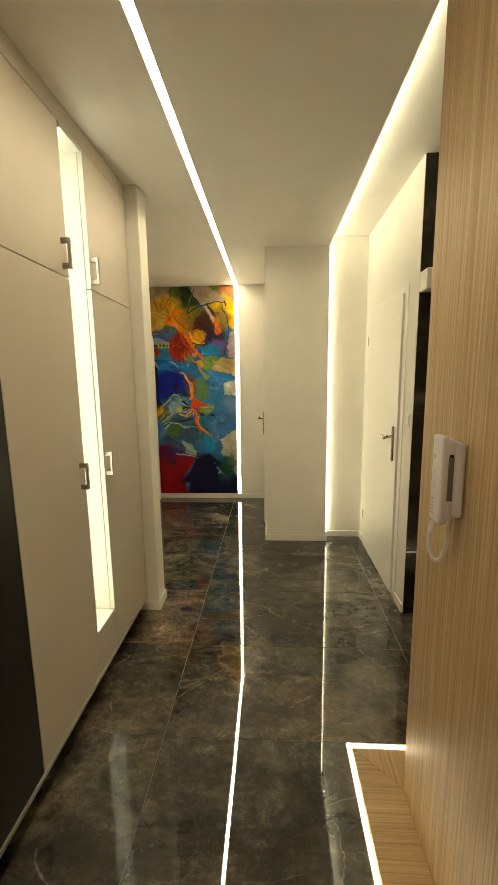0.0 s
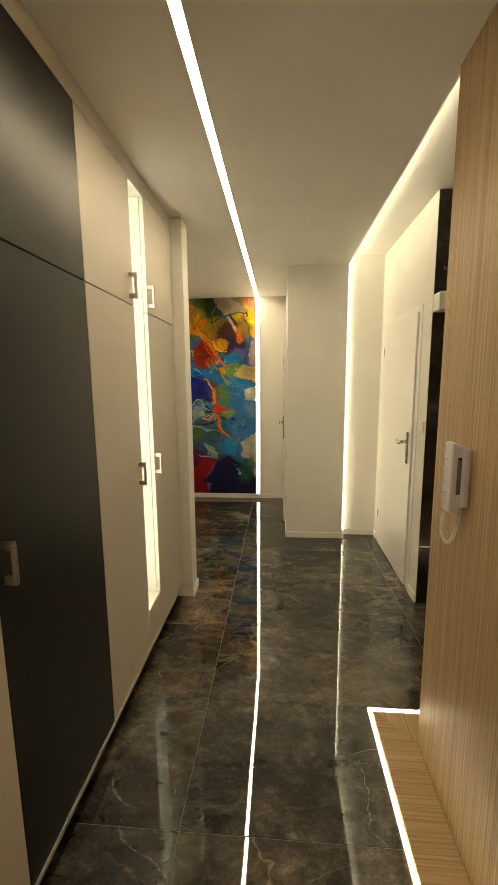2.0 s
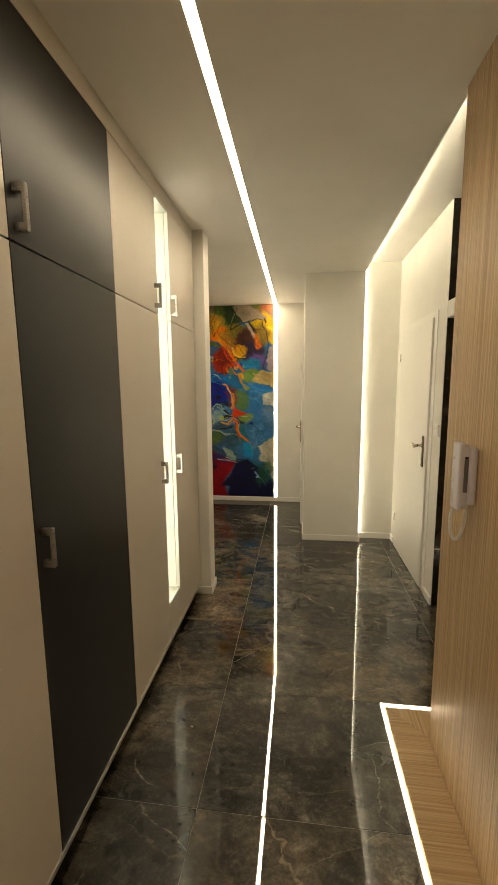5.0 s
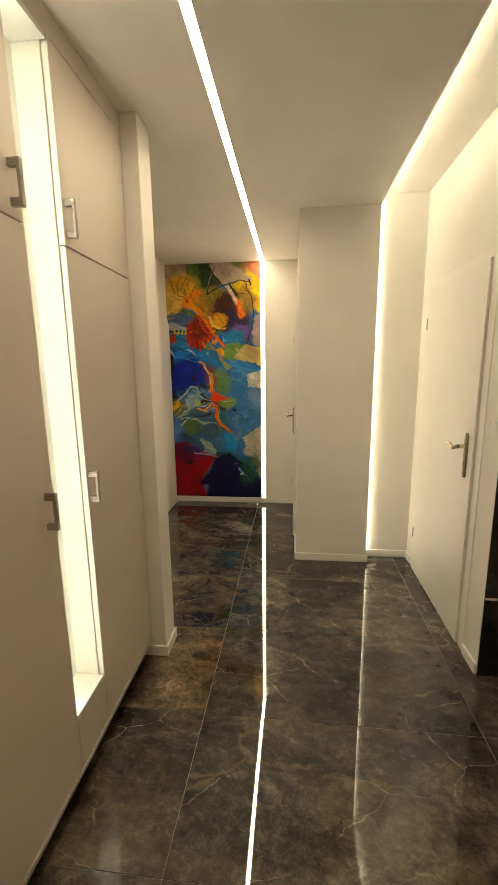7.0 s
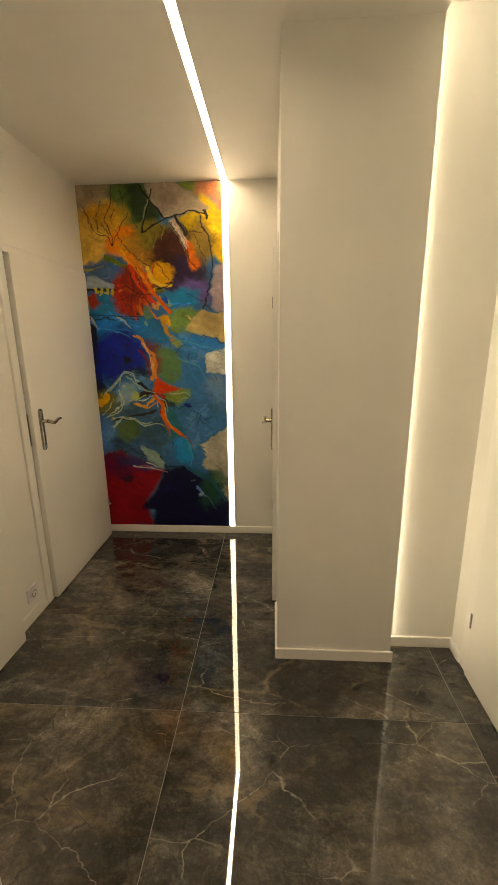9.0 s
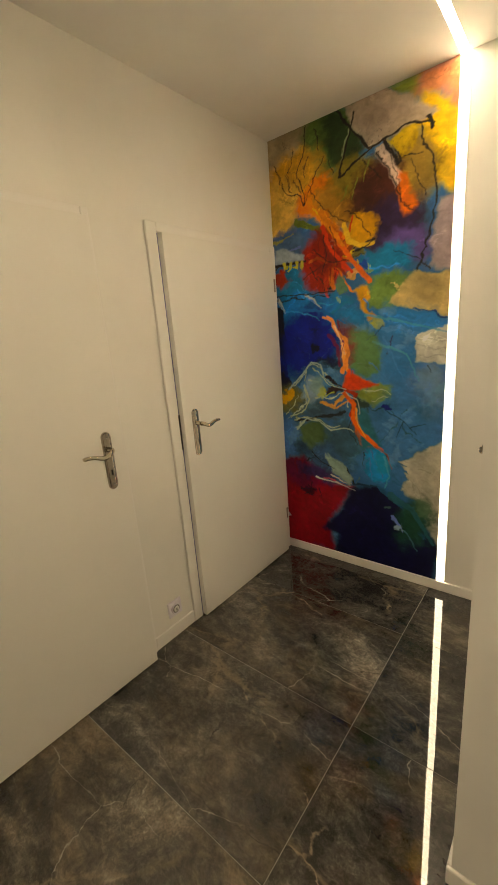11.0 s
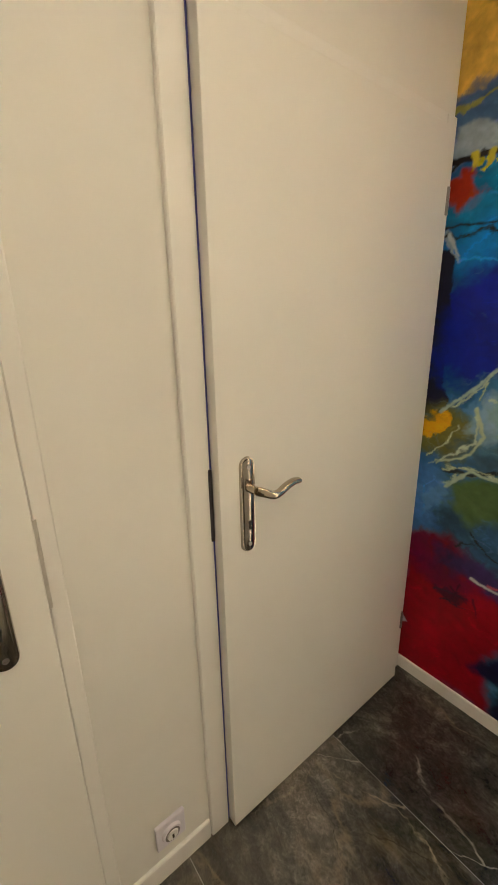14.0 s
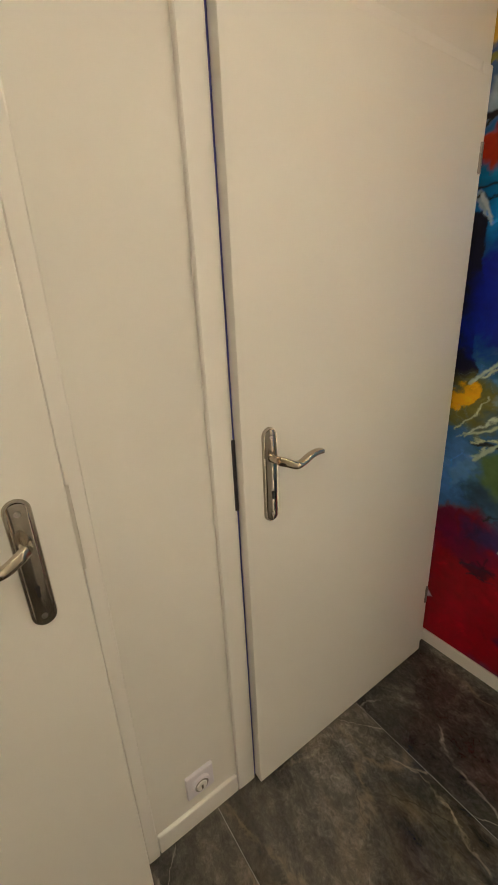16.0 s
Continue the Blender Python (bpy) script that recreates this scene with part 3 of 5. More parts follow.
def paint_mural():
    gx, gy = np.meshgrid(np.linspace(0, 99.8, GW), np.linspace(0, 254.5, GH))
    # brush drag: marks are laid on a slightly disturbed canvas
    px = gx + 8.0 * value_noise(gx / 7, gy / 7, 1) + 3.0 * value_noise(gx / 1.8, gy / 1.8, 2)
    py = gy + 8.0 * value_noise(gx / 7, gy / 7, 3) + 3.0 * value_noise(gx / 1.8, gy / 1.8, 4)
    qx = gx + 1.6 * value_noise(gx / 3, gy / 3, 5)
    qy = gy + 1.6 * value_noise(gx / 3, gy / 3, 6)
    rag = value_noise(gx / 2.2, gy / 2.2, 7, 5)
    drag = value_noise((gx + 0.5 * gy + 9 * value_noise(gx / 14, gy / 14, 31, 2)) / 10.0, (gy - 0.5 * gx + 9 * value_noise(gx / 14, gy / 14, 32, 2)) / 3.2, 8, 4)
    art = np.empty((GH, GW, 3))
    art[:] = (0.05, 0.16, 0.24)

    def lay(mask, c):
        shade = 1.0 + 0.5 * drag + 0.45 * rag
        art[:] = art + mask[..., None] * (np.array(c) * shade[..., None] - art)

    def step(d, soft):
        """1 inside, 0 outside of a distance, ragged at the edge."""
        t = np.clip(0.5 - (d + rag * soft * 0.9) / (2 * soft), 0, 1)
        return t * t * (3 - 2 * t)

    def blob(x, y, rx, ry, c, turn=0, soft=0.5, amount=1.0):
        k, s = math.cos(radians(turn)), math.sin(radians(turn))
        dx, dy = px - x, py - y
        far = np.hypot((dx * k - dy * s) / rx, (dx * s + dy * k) / ry) - 1.0
        lay(amount * step(far, soft * 0.62), c)

    def edge_distance(points, ax, ay, close):
        best, at = np.full(ax.shape, 1e9), np.zeros(ax.shape)
        n = len(points) if close else len(points) - 1
        for i in range(n):
            (x0, y0), (x1, y1) = points[i], points[(i + 1) % len(points)]
            dx, dy = x1 - x0, y1 - y0
            t = np.clip(((ax - x0) * dx + (ay - y0) * dy) / (dx * dx + dy * dy + 1e-9), 0, 1)
            d = np.hypot(ax - x0 - t * dx, ay - y0 - t * dy)
            at = np.where(d < best, (i + t) / n, at)
            best = np.minimum(best, d)
        return best, at

    def patch(points, c, soft=1.0, amount=1.0):
        d, _ = edge_distance(points, qx, qy, True)
        inside = np.zeros(qx.shape, bool)
        for (x0, y0), (x1, y1) in zip(points, points[1:] + points[:1]):
            if y0 != y1:
                inside ^= ((y0 > qy) != (y1 > qy)) & (qx < (x1 - x0) * (qy - y0) / (y1 - y0) + x0)
        lay(amount * step(np.where(inside, -d, d), soft), c)

    def stroke(points, w0, w1, c, amount=1.0):
        d, at = edge_distance(points, qx, qy, False)
        w = (w0 + (w1 - w0) * at) / 2 * (1 + 0.5 * drag)
        lay(amount * step(d - w, 0.35), c)

    blob(11.5, 14.3, 24.4, 19.5, (0.36, 0.29, 0.19), 0, 0.5, 1.0)
    blob(34.1, 15.9, 22.8, 21.1, (0.09, 0.15, 0.04), 0, 0.5, 1.0)
    patch([(-0.1, 0.8), (24.6, 0.8), (19.1, 14.3), (6.7, 17.5), (-1.5, 33.5)], (0.36, 0.29, 0.19), 5, 1.0)
    patch([(33.5, 1.4), (42.7, -0.2), (57.9, 23.9), (45, 36.7), (38.3, 20.7)], (0.022, 0.047, 0.016), 3, 1.0)
    stroke([(48.7, 12.7), (43.9, 35.1)], 0.98, 0.98, (0.28, 0.33, 0.18), 1.0)
    patch([(68.2, -1), (84, -1), (82, 11.9)], (0.2, 0.26, 0.06), 2, 1.0)
    patch([(84, -1.4), (102, -1.4), (102, 27.1), (93.3, 12.7), (81.6, 9.8)], (0.62, 0.25, 0.13), 4, 1.0)
    patch([(85.9, 9.5), (94.7, 15.9), (103.5, 27.1), (102.6, 62.4), (92, 54.4), (85.2, 28.7), (79.3, 22.3)], (0.78, 0.5, 0.03), 2.5, 1.0)
    patch([(47.9, -0.2), (68.2, -1), (91.5, 21.5), (88.4, 23.1), (59.3, 26.3), (49.6, 9.5)], (0.42, 0.34, 0.27), 1.2, 1.0)
    patch([(68.5, 26.3), (82.3, 23.9), (85.7, 35.1), (75.5, 40.7), (72.8, 31.9)], (0.75, 0.52, 0.03), 1.5, 1.0)
    blob(15.1, 27.1, 18.7, 15.4, (0.45, 0.25, 0.05), 15, 0.5, 1.0)
    blob(3.7, 43.9, 15.4, 17.9, (0.58, 0.38, 0.1), 0, 0.5, 1.0)
    blob(30.8, 42.3, 13.8, 8.9, (0.65, 0.2, 0.03), 20, 0.5, 1.0)
    blob(44.1, 51.2, 17.9, 9.8, (0.42, 0.22, 0.05), -30, 0.5, 1.0)
    blob(52.6, 38.3, 13.8, 10.6, (0.25, 0.2, 0.04), 0, 0.5, 1.0)
    blob(67.3, 52.0, 17.9, 20.3, (0.06, 0.02, 0.014), 0, 0.5, 1.0)
    blob(84.6, 45.5, 8.9, 15.4, (0.3, 0.2, 0.05), 0, 0.5, 1.0)
    blob(69.6, 69.6, 18.7, 14.6, (0.03, 0.018, 0.05), 0, 0.5, 1.0)
    blob(80.1, 81.6, 14.6, 8.9, (0.12, 0.08, 0.25), -15, 0.7, 1.0)
    patch([(63.1, 27.9), (67.2, 27.4), (77.1, 47.9), (73.8, 51.5)], (0.62, 0.5, 0.42), 0.8, 1.0)
    patch([(73.8, 43.9), (78.7, 46.3), (83.5, 62.4), (79.1, 66.4), (75, 53.6)], (0.62, 0.16, 0.03), 1.5, 1.0)
    stroke([(67, 25.8), (74.8, 39.9)], 1.95, 1.95, (0.012, 0.01, 0.01), 1.0)
    stroke([(25.3, 1.1), (22.7, 15.9), (18.2, 25.5), (22.9, 44.7)], 0.65, 0.65, (0.012, 0.01, 0.01), 1.0)
    stroke([(41.9, -0.2), (59.4, 25.8)], 1.30, 1.30, (0.012, 0.01, 0.01), 1.0)
    stroke([(52.1, 4.7), (43.4, 37)], 1.14, 1.14, (0.012, 0.01, 0.01), 1.0)
    stroke([(43.4, 37), (60.9, 26.3), (79.3, 22.3), (90.1, 26.3)], 1.30, 1.30, (0.012, 0.01, 0.01), 1.0)
    stroke([(83.8, 23.9), (92.2, 49.6), (89.8, 81.6), (84.3, 95.3)], 0.81, 0.81, (0.012, 0.01, 0.01), 1.0)
    stroke([(86.9, 22), (90.4, 28.4)], 1.63, 1.63, (0.012, 0.01, 0.01), 1.0)
    stroke([(34.5, 21.5), (28.3, 33.5), (22.9, 44.7)], 0.49, 0.49, (0.012, 0.01, 0.01), 1.0)
    stroke([(6, 22.3), (10.1, 31.9), (19, 39.9), (22.9, 45.5)], 0.49, 0.49, (0.012, 0.01, 0.01), 1.0)
    stroke([(77.2, 37), (85.6, 38.3)], 0.65, 0.65, (0.012, 0.01, 0.01), 1.0)
    stroke([(64.5, 30.3), (77.8, 59.2)], 0.65, 0.65, (0.012, 0.01, 0.01), 1.0)
    stroke([(25.2, 35.1), (32, 47.9), (49.7, 62.4)], 0.41, 0.41, (0.012, 0.01, 0.01), 1.0)
    stroke([(57.5, 31.9), (66.1, 44.7)], 0.49, 0.49, (0.012, 0.01, 0.01), 1.0)
    stroke([(16.3, 11.1), (12.3, 23.9), (14.6, 33.5)], 0.41, 0.41, (0.012, 0.01, 0.01), 1.0)
    stroke([(3.8, 15.9), (7.3, 28.7)], 0.41, 0.41, (0.012, 0.01, 0.01), 1.0)
    patch([(25.1, 47.1), (36.3, 52), (49.9, 71.2), (50.9, 82.4), (42.5, 77.6), (34.2, 60.8)], (0.75, 0.24, 0.03), 2, 1.0)
    blob(56.0, 66.4, 8.5, 10.1, (0.68, 0.35, 0.05), 0, 0.35, 1.0)
    stroke([(50.6, 59.2), (47.7, 68.8)], 1.30, 1.30, (0.6, 0.08, 0.02), 1.0)
    stroke([(16.8, 53.6), (34, 63.2)], 4.23, 4.23, (0.12, 0.17, 0.03), 1.0)
    blob(8.9, 64.8, 15.4, 8.1, (0.08, 0.15, 0.3), 0, 0.5, 1.0)
    blob(11.7, 88.0, 16.3, 11.4, (0.03, 0.2, 0.42), 0, 0.6, 1.0)
    patch([(-0.9, 70.1), (19.8, 76), (-0.7, 76.3)], (0.38, 0.48, 0.58), 1, 1.0)
    stroke([(-0.6, 76.2), (19.9, 75.2)], 0.98, 0.98, (0.012, 0.01, 0.01), 1.0)
    blob(7.9, 77.5, 1.1, 2.4, (0.6, 0.58, 0.05), 0, 0.3, 1.0)
    blob(11.3, 78.1, 1.1, 2.4, (0.6, 0.58, 0.05), 0, 0.3, 1.0)
    blob(14.9, 78.6, 1.1, 2.4, (0.6, 0.58, 0.05), 0, 0.3, 1.0)
    blob(18.3, 79.1, 1.1, 2.4, (0.6, 0.58, 0.05), 0, 0.3, 1.0)
    blob(4.1, 84.8, 6.5, 4.6, (0.5, 0.08, 0.03), -25, 0.5, 1.0)
    blob(32.9, 80.0, 14.6, 16.3, (0.34, 0.03, 0.018), 0, 0.4, 1.0)
    blob(39.5, 79.2, 6.2, 10.6, (0.7, 0.07, 0.02), 30, 0.5, 1.0)
    blob(36.8, 68.8, 6.5, 4.9, (0.5, 0.06, 0.02), 0, 0.5, 1.0)
    stroke([(33.1, 72), (36.2, 89.6)], 0.98, 0.98, (0.012, 0.01, 0.01), 1.0)
    stroke([(24.9, 81.6), (29, 89.6)], 0.65, 0.65, (0.012, 0.01, 0.01), 1.0)
    stroke([(37.2, 86.4), (33.5, 94.5)], 1.30, 1.30, (0.05, 0.01, 0.01), 1.0)
    stroke([(39.9, 68.8), (40.3, 75.2)], 0.98, 0.98, (0.6, 0.55, 0.5), 1.0)
    stroke([(45.5, 80), (53.6, 75.2), (62.3, 73.6)], 0.81, 0.81, (0.012, 0.01, 0.01), 1.0)
    stroke([(46.3, 79.2), (51.9, 77.6)], 2.28, 2.28, (0.75, 0.55, 0.05), 1.0)
    stroke([(56.5, 79.2), (60.2, 84.8)], 2.60, 2.60, (0.2, 0.25, 0.06), 1.0)
    stroke([(41.2, 85.6), (50.7, 99.3)], 2.28, 0.98, (0.72, 0.2, 0.04), 1.0)
    blob(70.4, 86.4, 13.8, 8.1, (0.03, 0.2, 0.4), -10, 0.5, 1.0)
    blob(50.4, 89.6, 2.8, 2.8, (0.62, 0.32, 0.13), 0, 0.2, 1.0)
    blob(42.5, 102.5, 2.4, 2.4, (0.28, 0.44, 0.34), 0, 0.2, 1.0)
    blob(60.8, 89.2, 2.1, 2.1, (0.25, 0.4, 0.25), 0, 0.2, 1.0)
    blob(57.3, 88.4, 2.6, 2.6, (0.03, 0.08, 0.4), 0, 0.3, 1.0)
    blob(69.7, 101.7, 12.2, 9.8, (0.16, 0.26, 0.07), 0, 0.5, 1.0)
    patch([(93.3, 62.4), (102.6, 62.4), (101.7, 97.7), (90.7, 93.2)], (0.38, 0.31, 0.33), 1.5, 1.0)
    blob(21.7, 102.5, 26.0, 7.8, (0.02, 0.2, 0.55), -5, 0.5, 1.0)
    blob(54.4, 118.5, 21.1, 9.8, (0.04, 0.24, 0.36), 0, 0.7, 1.0)
    patch([(59.6, 110.5), (101.1, 120.1), (100.9, 128.1), (74.8, 129.7)], (0.05, 0.28, 0.5), 4, 1.0)
    patch([(82.7, 95.3), (101.7, 97.7), (101.1, 120.1), (70.6, 108.9)], (0.52, 0.4, 0.18), 0.8, 1.0)
    blob(73.9, 100.9, 1.1, 1.1, (0.6, 0.5, 0.2), 0, 0.2, 1.0)
    patch([(50.7, 98.5), (59.1, 96.9), (61.1, 104.4), (58.2, 107.6), (64.7, 115.3), (60.5, 117.7), (55, 106.5)], (0.7, 0.36, 0.06), 1, 1.0)
    blob(64.1, 117.7, 3.6, 3.3, (0.42, 0.42, 0.08), 0, 0.4, 1.0)
    stroke([(21.8, 97.3), (30.3, 105.7)], 1.63, 0.33, (0.5, 0.65, 0.75), 1.0)
    stroke([(1.5, 96.9), (6.7, 104.4)], 2.28, 0.65, (0.4, 0.5, 0.6), 1.0)
    stroke([(-0.9, 96.9), (36.4, 98.5)], 0.65, 0.65, (0.012, 0.01, 0.01), 1.0)
    stroke([(83.6, 112.9), (98.7, 120.1)], 0.98, 0.98, (0.02, 0.04, 0.2), 1.0)
    blob(20.0, 124.9, 22.0, 19.5, (0.01, 0.025, 0.3), 0, 0.45, 1.0)
    stroke([(2.1, 104.1), (1.1, 136.2)], 6.50, 6.50, (0.008, 0.008, 0.03), 1.0)
    blob(27.8, 117.7, 2.6, 2.3, (0.006, 0.006, 0.03), 0, 0.5, 1.0)
    blob(28.5, 129.7, 2.6, 2.3, (0.006, 0.006, 0.03), 0, 0.5, 1.0)
    stroke([(1.9, 118.5), (3.1, 150.6)], 7.15, 7.15, (0.008, 0.008, 0.03), 1.0)
    blob(19.5, 131.3, 17.9, 15.4, (0.012, 0.03, 0.32), 0, 0.5, 1.0)
    blob(27.7, 129.7, 2.6, 2.3, (0.006, 0.006, 0.03), 0, 0.5, 1.0)
    blob(77.5, 142.6, 22.8, 26.0, (0.05, 0.26, 0.4), 0, 0.6, 1.0)
    blob(56.7, 134.5, 9.8, 15.4, (0.13, 0.26, 0.1), 25, 0.6, 1.0)
    blob(33.2, 143.4, 11.4, 7.3, (0.01, 0.01, 0.05), 0, 0.5, 1.0)
    blob(47.6, 128.1, 5.5, 11.4, (0.28, 0.03, 0.05), 0, 0.7, 0.8)
    stroke([(35.5, 110.5), (39.7, 120.1), (45.8, 126.5), (44.9, 136.2), (47.7, 143.4)], 1.95, 2.60, (0.82, 0.34, 0.1), 1.0)
    stroke([(68.7, 121.7), (87.9, 126.5)], 2.28, 2.28, (0.12, 0.36, 0.5), 1.0)
    stroke([(73.3, 126.5), (71.3, 136.2)], 0.65, 0.65, (0.05, 0.05, 0.2), 1.0)
    stroke([(58.7, 128.1), (68.8, 120.1)], 0.49, 0.49, (0.03, 0.06, 0.12), 1.0)
    blob(92.6, 157.0, 9.8, 17.9, (0.22, 0.34, 0.4), 0, 0.7, 1.0)
    patch([(86, 126.8), (101, 124), (100.4, 143.5), (84.6, 141)], (0.62, 0.62, 0.55), 0.7, 1.0)
    stroke([(86.5, 130.5), (99.5, 131.5)], 0.41, 0.41, (0.42, 0.42, 0.38), 1.0)
    stroke([(86.4, 134.2), (99.4, 135.2)], 0.41, 0.41, (0.42, 0.42, 0.38), 1.0)
    stroke([(86.2, 138.1), (99.3, 139)], 0.41, 0.41, (0.42, 0.42, 0.38), 1.0)
    blob(29.7, 147.4, 14.6, 7.8, (0.06, 0.2, 0.25), 0, 0.5, 1.0)
    blob(8.8, 161.0, 10.6, 10.1, (0.15, 0.15, 0.05), 0, 0.5, 1.0)
    blob(5.4, 158.3, 4.2, 3.9, (0.75, 0.42, 0.05), 0, 0.3, 1.0)
    blob(22.8, 155.1, 7.5, 7.2, (0.3, 0.45, 0.5), 0, 0.5, 1.0)
    blob(29.9, 155.9, 3.9, 2.8, (0.6, 0.6, 0.06), 0, 0.4, 1.0)
    blob(62.8, 157.0, 10.6, 4.6, (0.25, 0.33, 0.08), 10, 0.7, 1.0)
    blob(20.3, 182.7, 14.6, 10.1, (0.06, 0.11, 0.04), 0, 0.5, 1.0)
    blob(45.3, 185.9, 13.0, 14.6, (0.04, 0.09, 0.11), 0, 0.6, 1.0)
    blob(78.7, 173.0, 18.7, 16.3, (0.04, 0.17, 0.22), 0, 0.7, 1.0)
    blob(31.6, 166.6, 17.9, 5.7, (0.05, 0.1, 0.13), 0, 0.6, 1.0)
    patch([(43.8, 153.1), (49.1, 141.8), (51.3, 147.7), (63.1, 151.4), (50.9, 155.7)], (0.85, 0.11, 0.02), 1.2, 1.0)
    stroke([(9.3, 151.4), (20.1, 143.4), (24.7, 137.8), (30.1, 141), (34.6, 147.4), (42.1, 152.5)], 0.81, 0.49, (0.52, 0.6, 0.48), 1.0)
    stroke([(18.5, 153), (19.3, 163.4), (10.5, 169.8), (4.1, 172.4)], 0.98, 0.49, (0.52, 0.6, 0.48), 1.0)
    stroke([(9.7, 179.1), (14.4, 173), (24.5, 172.2), (30.9, 175.4), (40.5, 177.2)], 0.98, 0.49, (0.52, 0.6, 0.48), 1.0)
    stroke([(24.7, 158.9), (37, 159.6), (45.5, 157), (48, 163.7)], 0.98, 0.49, (0.52, 0.6, 0.48), 1.0)
    stroke([(22.2, 149), (27.8, 150.6), (32.3, 157)], 0.65, 0.49, (0.52, 0.6, 0.48), 1.0)
    stroke([(9.3, 173.4), (32.9, 170.6), (45.2, 166.6)], 1.63, 1.63, (0.012, 0.02, 0.03), 1.0)
    blob(39.0, 155.4, 5.5, 2.6, (0.03, 0.015, 0.02), 0, 0.5, 1.0)
    stroke([(29.9, 162.3), (38.4, 163.7), (44, 159.9)], 1.95, 1.95, (0.72, 0.35, 0.1), 1.0)
    stroke([(44.8, 154.1), (51.2, 158.9), (51.3, 165), (49.3, 169.8)], 2.60, 3.25, (0.45, 0.05, 0.02), 1.0)
    patch([(49.5, 167.4), (56.2, 171.1), (64.6, 186.2), (55.3, 186.8)], (0.75, 0.15, 0.02), 1, 1.0)
    stroke([(52.1, 170.6), (57.3, 181.1), (59.6, 185.1)], 1.46, 1.46, (0.9, 0.36, 0.08), 1.0)
    stroke([(63.8, 185.9), (71.2, 189.9), (72.1, 195.8)], 0.81, 0.81, (0.4, 0.15, 0.05), 1.0)
    stroke([(56.7, 163.4), (63.2, 165.8), (69.1, 165)], 0.65, 0.65, (0.015, 0.06, 0.08), 1.0)
    stroke([(73.1, 166.6), (81, 177.8), (87.8, 183)], 0.65, 0.65, (0.015, 0.06, 0.08), 1.0)
    stroke([(76.2, 173), (67.6, 184.3)], 0.65, 0.65, (0.015, 0.06, 0.08), 1.0)
    stroke([(81.5, 165), (78, 169.8)], 0.65, 0.65, (0.015, 0.06, 0.08), 1.0)
    stroke([(60.7, 181.1), (66, 176.2)], 0.65, 0.65, (0.015, 0.06, 0.08), 1.0)
    blob(69.6, 165.0, 2.4, 2.0, (0.01, 0.02, 0.2), 0, 0.4, 1.0)
    blob(55.0, 164.2, 5.9, 3.3, (0.03, 0.06, 0.05), 0, 0.5, 1.0)
    blob(76.3, 169.8, 1.3, 1.3, (0.12, 0.33, 0.4), 0, 0.4, 1.0)
    blob(80.6, 168.2, 1.3, 1.3, (0.12, 0.33, 0.4), 0, 0.4, 1.0)
    blob(84.0, 166.6, 1.3, 1.3, (0.12, 0.33, 0.4), 0, 0.4, 1.0)
    blob(3.9, 187.5, 8.9, 12.2, (0.12, 0.3, 0.45), 0, 0.7, 1.0)
    blob(25.9, 197.1, 17.9, 9.8, (0.04, 0.09, 0.16), -10, 0.6, 1.0)
    blob(64.9, 197.1, 6.8, 11.4, (0.03, 0.25, 0.55), 10, 0.5, 1.0)
    patch([(30.9, 193.6), (46.8, 201.6), (50.1, 208.6), (35.4, 205.4)], (0.3, 0.42, 0.36), 1, 1.0)
    stroke([(46.8, 201.9), (50.8, 210.7)], 1.46, 1.46, (0.01, 0.02, 0.02), 1.0)
    stroke([(54.1, 206.7), (52, 213.1)], 0.81, 0.81, (0.1, 0.2, 0.2), 1.0)
    patch([(101, 180.3), (99.3, 238.8), (88, 215.1), (78.7, 210.2), (82.8, 204.3), (78.3, 194.2), (87.6, 189.1)], (0.5, 0.48, 0.4), 1, 1.0)
    stroke([(75.1, 197.1), (82.9, 201.1)], 1.63, 0.49, (0.02, 0.12, 0.15), 1.0)
    stroke([(76.1, 193.9), (81.8, 197.9)], 1.63, 0.49, (0.02, 0.12, 0.15), 1.0)
    stroke([(74.9, 201.9), (82.9, 204.3)], 1.63, 0.49, (0.02, 0.12, 0.15), 1.0)
    stroke([(74.7, 205.9), (80.9, 208.6)], 1.63, 0.49, (0.02, 0.12, 0.15), 1.0)
    stroke([(72.4, 200.3), (79.8, 206.7)], 1.63, 0.49, (0.02, 0.12, 0.15), 1.0)
    patch([(-0.8, 201.1), (14, 197.1), (29.9, 210.7), (51.2, 213.1), (33.2, 235.6), (37.4, 254.8), (-2, 256.4)], (0.28, 0.01, 0.025), 2.5, 1.0)
    blob(11.4, 206.7, 14.6, 6.5, (0.16, 0.012, 0.05), 0, 0.7, 1.0)
    blob(26.0, 206.7, 13.8, 5.2, (0.05, 0.03, 0.12), -12, 0.7, 1.0)
    blob(18.9, 219.5, 5.5, 2.3, (0.06, 0.004, 0.02), 0, 0.5, 1.0)
    stroke([(35.3, 207), (49.1, 211.5)], 1.14, 0.33, (0.6, 0.58, 0.52), 1.0)
    stroke([(30, 209.1), (49.4, 213.4)], 0.98, 0.49, (0.5, 0.12, 0.16), 1.0)
    patch([(50, 213.1), (67.7, 209.1), (87.7, 221.1), (99.6, 238), (99.6, 256.4), (35.7, 256.4), (39.9, 243.6), (28.1, 240.7), (40.6, 229.2)], (0.008, 0.008, 0.045), 1.8, 1.0)
    stroke([(67.7, 209.1), (80.9, 219.5), (91.6, 234)], 5.53, 2.28, (0.03, 0.13, 0.2), 0.8)
    blob(87.5, 227.6, 7.8, 13.8, (0.02, 0.08, 0.05), -30, 0.7, 1.0)
    stroke([(75.1, 226.8), (80.6, 233.7)], 1.95, 0.49, (0.25, 0.4, 0.6), 1.0)
